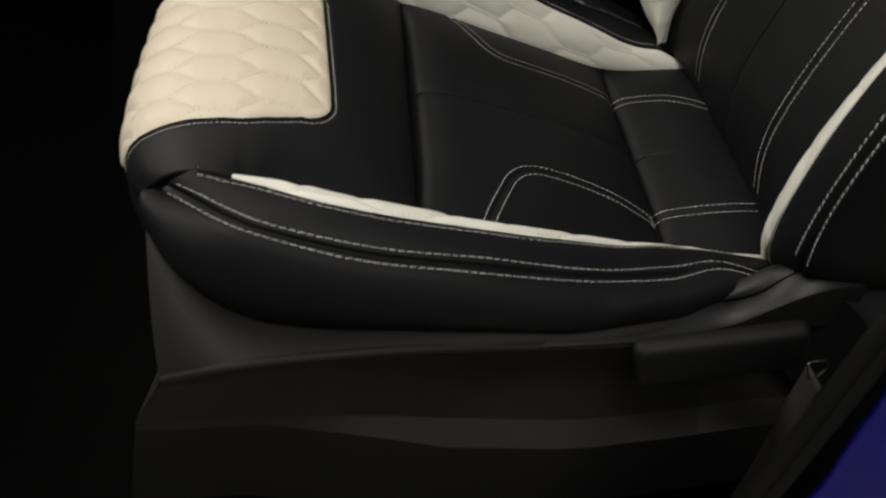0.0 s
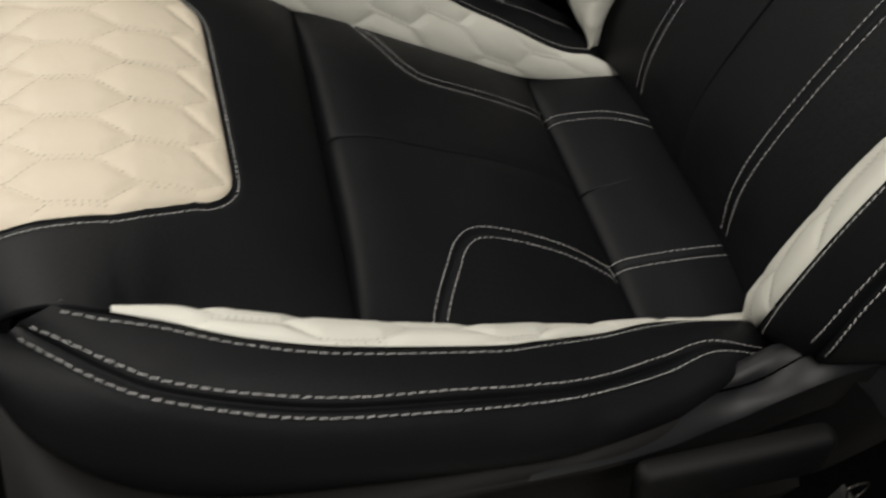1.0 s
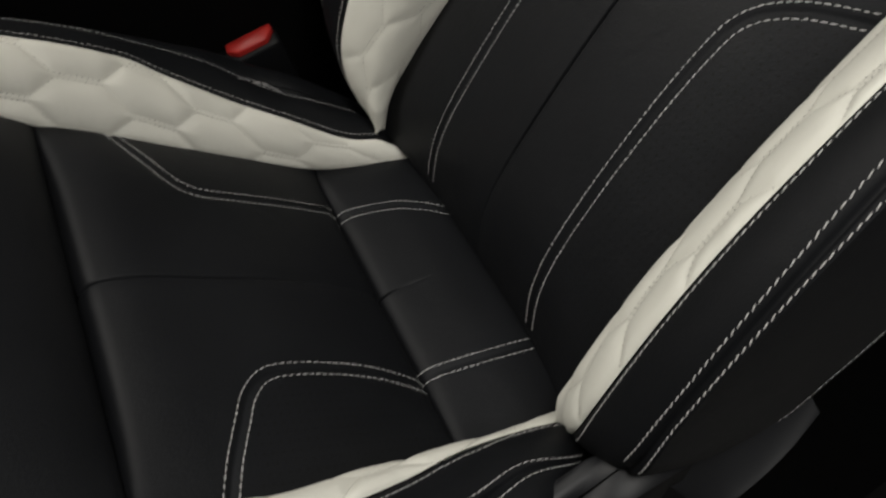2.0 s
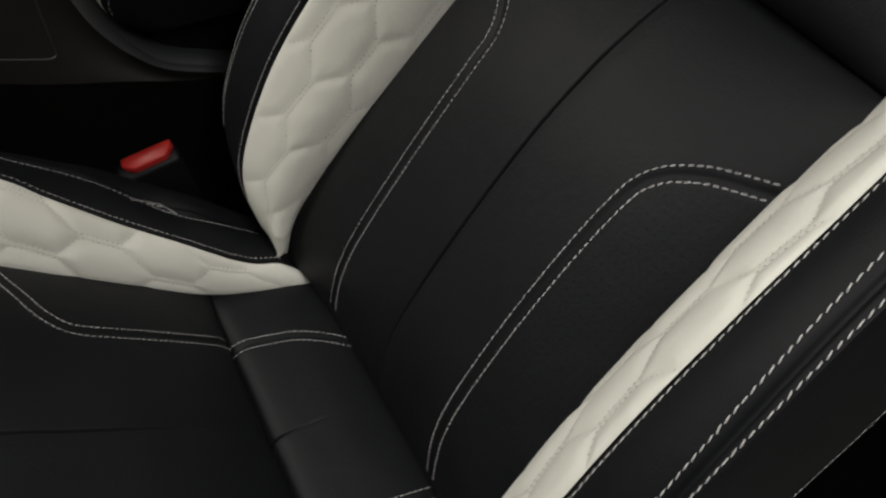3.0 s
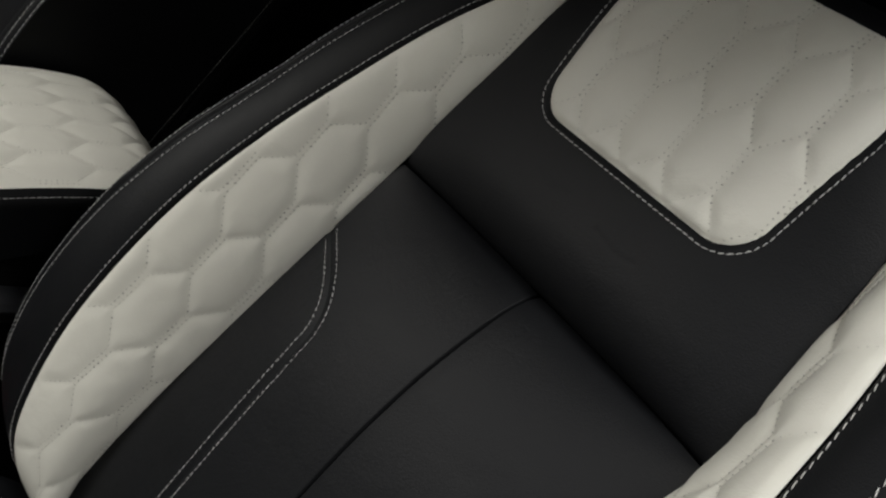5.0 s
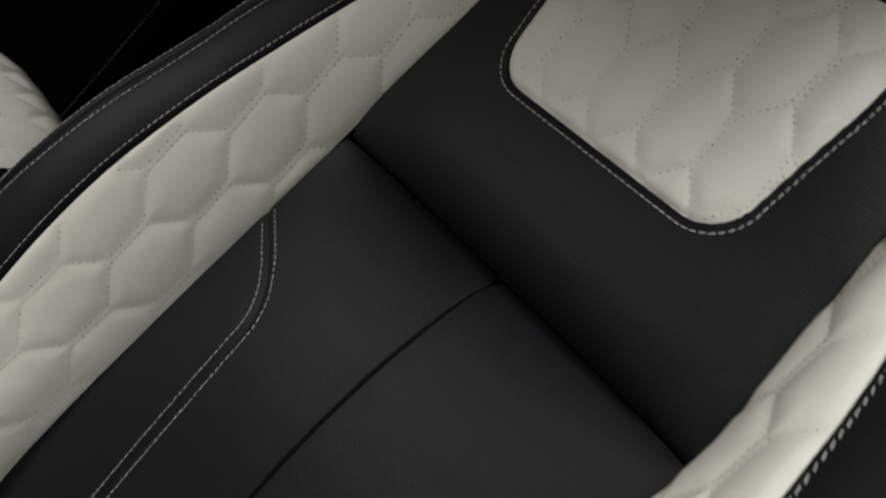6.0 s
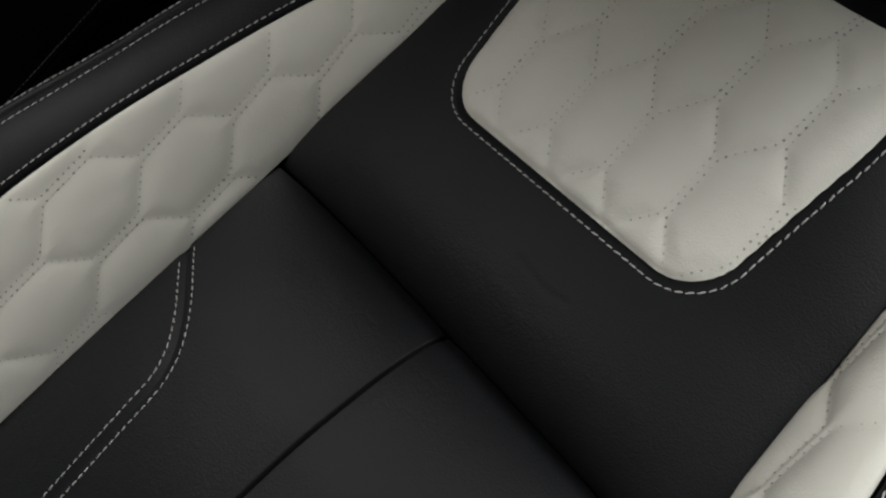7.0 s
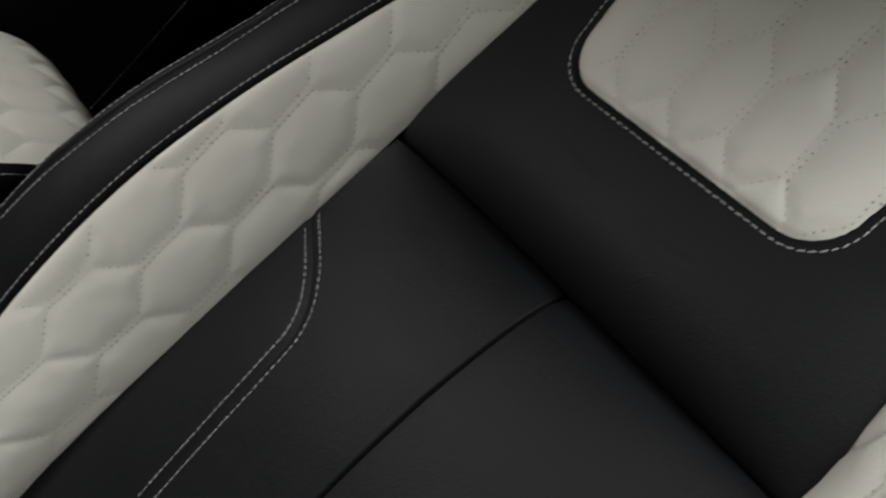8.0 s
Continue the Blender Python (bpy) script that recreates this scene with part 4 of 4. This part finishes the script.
for side, at in ((-1, 0.0), (1, 0.24)):
    core = ring * np.array([0.0, 1, 0.0]) + np.array([0.09, 0, -0.06])
    t = np.linspace(0, 1, 30)[None, :, None]
    g = ring[:, None] * (1 - t) + core[:, None] * t
    g[..., 1] = at + side * 0.008 * np.sin(np.pi / 2 * np.clip(t[..., 0] * 4, 0, 1))
    n = facing(g, (0, side, 0))
    cheek = skin("armrest_side", g, BLACK, armrest, "black leather side", (0, side, 0))
    line = ring * np.array([0.96, 1, 0.925]) + np.array([0.0036, at + side * 0.0075, -0.0045])
    stitches("stitching", line[15:-8], np.tile((0.0, side, 0.0), (127, 1)), THREAD, cheek, 0.0054, 0.0040, 0.00026)
STAND = SEAT
part("hinge_block", box((0.16, 0.18, 0.10), (0.02, 0.48, 0.20), (0, -14, 0), 0.01), DARK_PLASTIC, armrest, "black armrest foot")

console = thing("centre_console", None, "satin black plastic centre console between the seats", "console")
low = np.array([0, 0, 0.026]) + spline([(-0.62, 0.345, 0.02), (-0.30, 0.345, 0.055), (-0.181, 0.345, 0.077), (-0.134, 0.345, 0.087), (-0.084, 0.345, 0.101), (-0.031, 0.345, 0.114),
              (0.038, 0.345, 0.130), (0.35, 0.345, 0.18)], 120)
top = np.array([0, 0, 0.003]) + spline([(-0.62, 0.39, 0.15), (-0.30, 0.385, 0.215), (-0.2, 0.385, 0.232), (-0.165, 0.383, 0.215), (-0.14, 0.380, 0.188), (-0.11, 0.376, 0.160),
              (-0.07, 0.372, 0.140), (-0.03, 0.370, 0.133), (0.05, 0.370, 0.146), (0.35, 0.370, 0.20)], 120)
foot = low * np.array([1, 1, 0]) + np.array([0, 0.02, 0]) + np.array([0, 0, 1]) * (low[:, 2:] - 0.43)
shoulder = top + np.array([0.0, 0.034, 0.014])
g = ruled(foot, low, 0.003, (0, -1, 0), 12)
skin("console_side", g, LINING, console, "black carpeted console side", (0, -1, 0))
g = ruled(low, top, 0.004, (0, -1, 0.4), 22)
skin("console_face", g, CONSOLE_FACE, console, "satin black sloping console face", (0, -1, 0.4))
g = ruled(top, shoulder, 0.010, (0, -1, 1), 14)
skin("console_shoulder", g, CONSOLE_SHEEN, console, "rounded black console shoulder, highlight streak put into its colour", (0, -1, 1))
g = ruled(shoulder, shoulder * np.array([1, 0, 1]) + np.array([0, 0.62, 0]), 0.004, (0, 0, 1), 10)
skin("console_deck", g, CONSOLE_SHEEN, console, "dark console deck", (0, 0, 1))
# added bead along the edge, there to carry the painted highlight
tube("highlight_bead", top[(top[:, 0] > -0.20) & (top[:, 0] < 0.12)] + np.array([0.0, 0.011, -0.006]), 0.016, CONSOLE_SHEEN, console, "bead added along the console edge to carry the highlight streak", 16)
tube("trim_ring", spline([(-0.190, 0.372, 0.213), (-0.171, 0.3665, 0.181), (-0.149, 0.3540, 0.146), (-0.146, 0.352, 0.140), (-0.150, 0.350, 0.1335), (-0.188, 0.349, 0.124), (-0.26, 0.345, 0.105)], 80), 0.0013, METAL, console, "thin bright ring round the gear lever")

# ---- belt end and pillar on the door side ----
belt = thing("belt_anchor", None, "black seat belt end with a dull steel loop beside the sill", "seat belt")
loop = spline([(0.000, -0.366, 0.116), (0.009, -0.366, 0.118), (0.013, -0.367, 0.112), (0.009, -0.369, 0.102), (0.004, -0.370, 0.100), (-0.003, -0.369, 0.108), (-0.005, -0.367, 0.113), (0.000, -0.366, 0.116)], 40)
tube("steel_loop", loop, 0.0008, METAL, belt, "dull steel loop")
strap = spline([(0.004, -0.371, 0.106), (0.009, -0.371, 0.085), (0.018, -0.371, 0.045), (0.036, -0.371, -0.015), (0.052, -0.372, -0.09), (0.070, -0.373, -0.20)], 40)
tube("webbing", strap, 0.0112, WEB, belt, "black woven belt webbing", 12, 0.12)

# ---- car body round the seat ----
def plain(name, size, place, mat, label, category, bevel=0.0, turn=(0, 0, 0)):
    bm = bmesh.new()
    bmesh.ops.create_cube(bm, size=1.0)
    bmesh.ops.scale(bm, vec=size, verts=bm.verts)
    if bevel:
        bmesh.ops.bevel(bm, geom=bm.edges[:], offset=bevel, segments=3, profile=0.5, affect="EDGES")
    bmesh.ops.transform(bm, matrix=pose(*place, *turn), verts=bm.verts)
    mesh = bpy.data.meshes.new(name)
    bm.to_mesh(mesh)
    bm.free()
    mesh.materials.append(mat)
    ob = new(name, mesh)
    return tagged(ob, label, category, kind="structure")


plain("floor", (2.6, 1.75, 0.03), (0.2, 0.45, -0.015), CARPET, "black carpeted car floor", "floor")
plain("wall_far", (2.6, 0.05, 1.3), (0.2, 1.3, 0.65), LINING, "dark far side of the cabin", "wall")
plain("wall_front", (0.05, 1.7, 0.75), (-1.15, 0.45, 0.375), LINING, "dark bulkhead under the dashboard", "wall")
plain("wall_rear", (0.05, 1.7, 1.3), (1.45, 0.45, 0.65), LINING, "dark rear of the cabin", "wall")
# unseen roof, its door-side edge placed to shade the upper far backrest
plain("ceiling", (2.15, 1.56, 0.04), (0.475, 0.53, 1.32), LINING, "unseen dark roof, its edge set to shade the upper backrest", "ceiling")
# unseen ground and shell round the car, they act as reflectors
plain("ground", (9, 9, 0.1), (0, 0, -0.32), BOUNCE_GROUND, "unseen grey ground that bounces light onto the seat side", "ground")
for name, size, place in (("wall_workshop_a", (9, 0.1, 3.4), (0, 4.5, 1.4)), ("wall_workshop_b", (9, 0.1, 3.4), (0, -4.5, 1.4)),
                          ("wall_workshop_c", (0.1, 9, 3.4), (-4.5, 0, 1.4)), ("wall_workshop_d", (0.1, 9, 3.4), (4.5, 0, 1.4)),
                          ("ceiling_workshop", (9, 9, 0.1), (0, 0, 3.1))):
    plain(name, size, place, BOUNCE_WALL, "unseen plain wall that closes the place and bounces light", "wall")

pillar = thing("door_pillar", None, "black plastic pillar trim with rubber seal and blue painted sheet", "car body")
rise = np.linspace(-0.42, 0.26, 60)
bend = np.stack([-0.040 + 0.163 * (0.2 - np.minimum(rise, 0.2)), np.full(60, -0.41), rise], 1)
g = ruled(bend + np.array([0.11, 0.045, 0]), bend, 0.004, (-1, 0, 0), 8)
skin("pillar_return", g, LINING, pillar, "black plastic pillar trim", (-1, 0, 0))
outer = bend + np.array([0.008, -0.012, 0])
g = ruled(bend, outer, 0.004, (0, -1, 0), 8)
skin("pillar_trim", g, DARK_PLASTIC, pillar, "black plastic pillar trim", (0, -1, 0))
tube("rubber_seal", outer + np.array([0.004, 0, 0]), 0.006, DARK_PLASTIC, pillar, "black rubber door seal")
edge = spline([(0.085, 0, -0.42), (0.047, 0, -0.12), (0.024, 0, 0.041), (0.012, 0, 0.087), (0.003, 0, 0.121), (-0.0085, 0, 0.165), (-0.032, 0, 0.213), (-0.056, 0, 0.262)], 60)
sheet = edge + np.array([0.0, -0.432, 0])
tube("sheet_edge", sheet + np.array([0.003, 0.002, 0]), 0.0045, BLUE, pillar, "rolled edge of the blue sheet", 10)
g = ruled(sheet, sheet + np.array([0.12, -0.03, 0]), 0.012, (0, -1, 0), 16)
skin("painted_sheet", g, BLUE, pillar, "glossy deep blue painted sheet", (0, -1, 0))
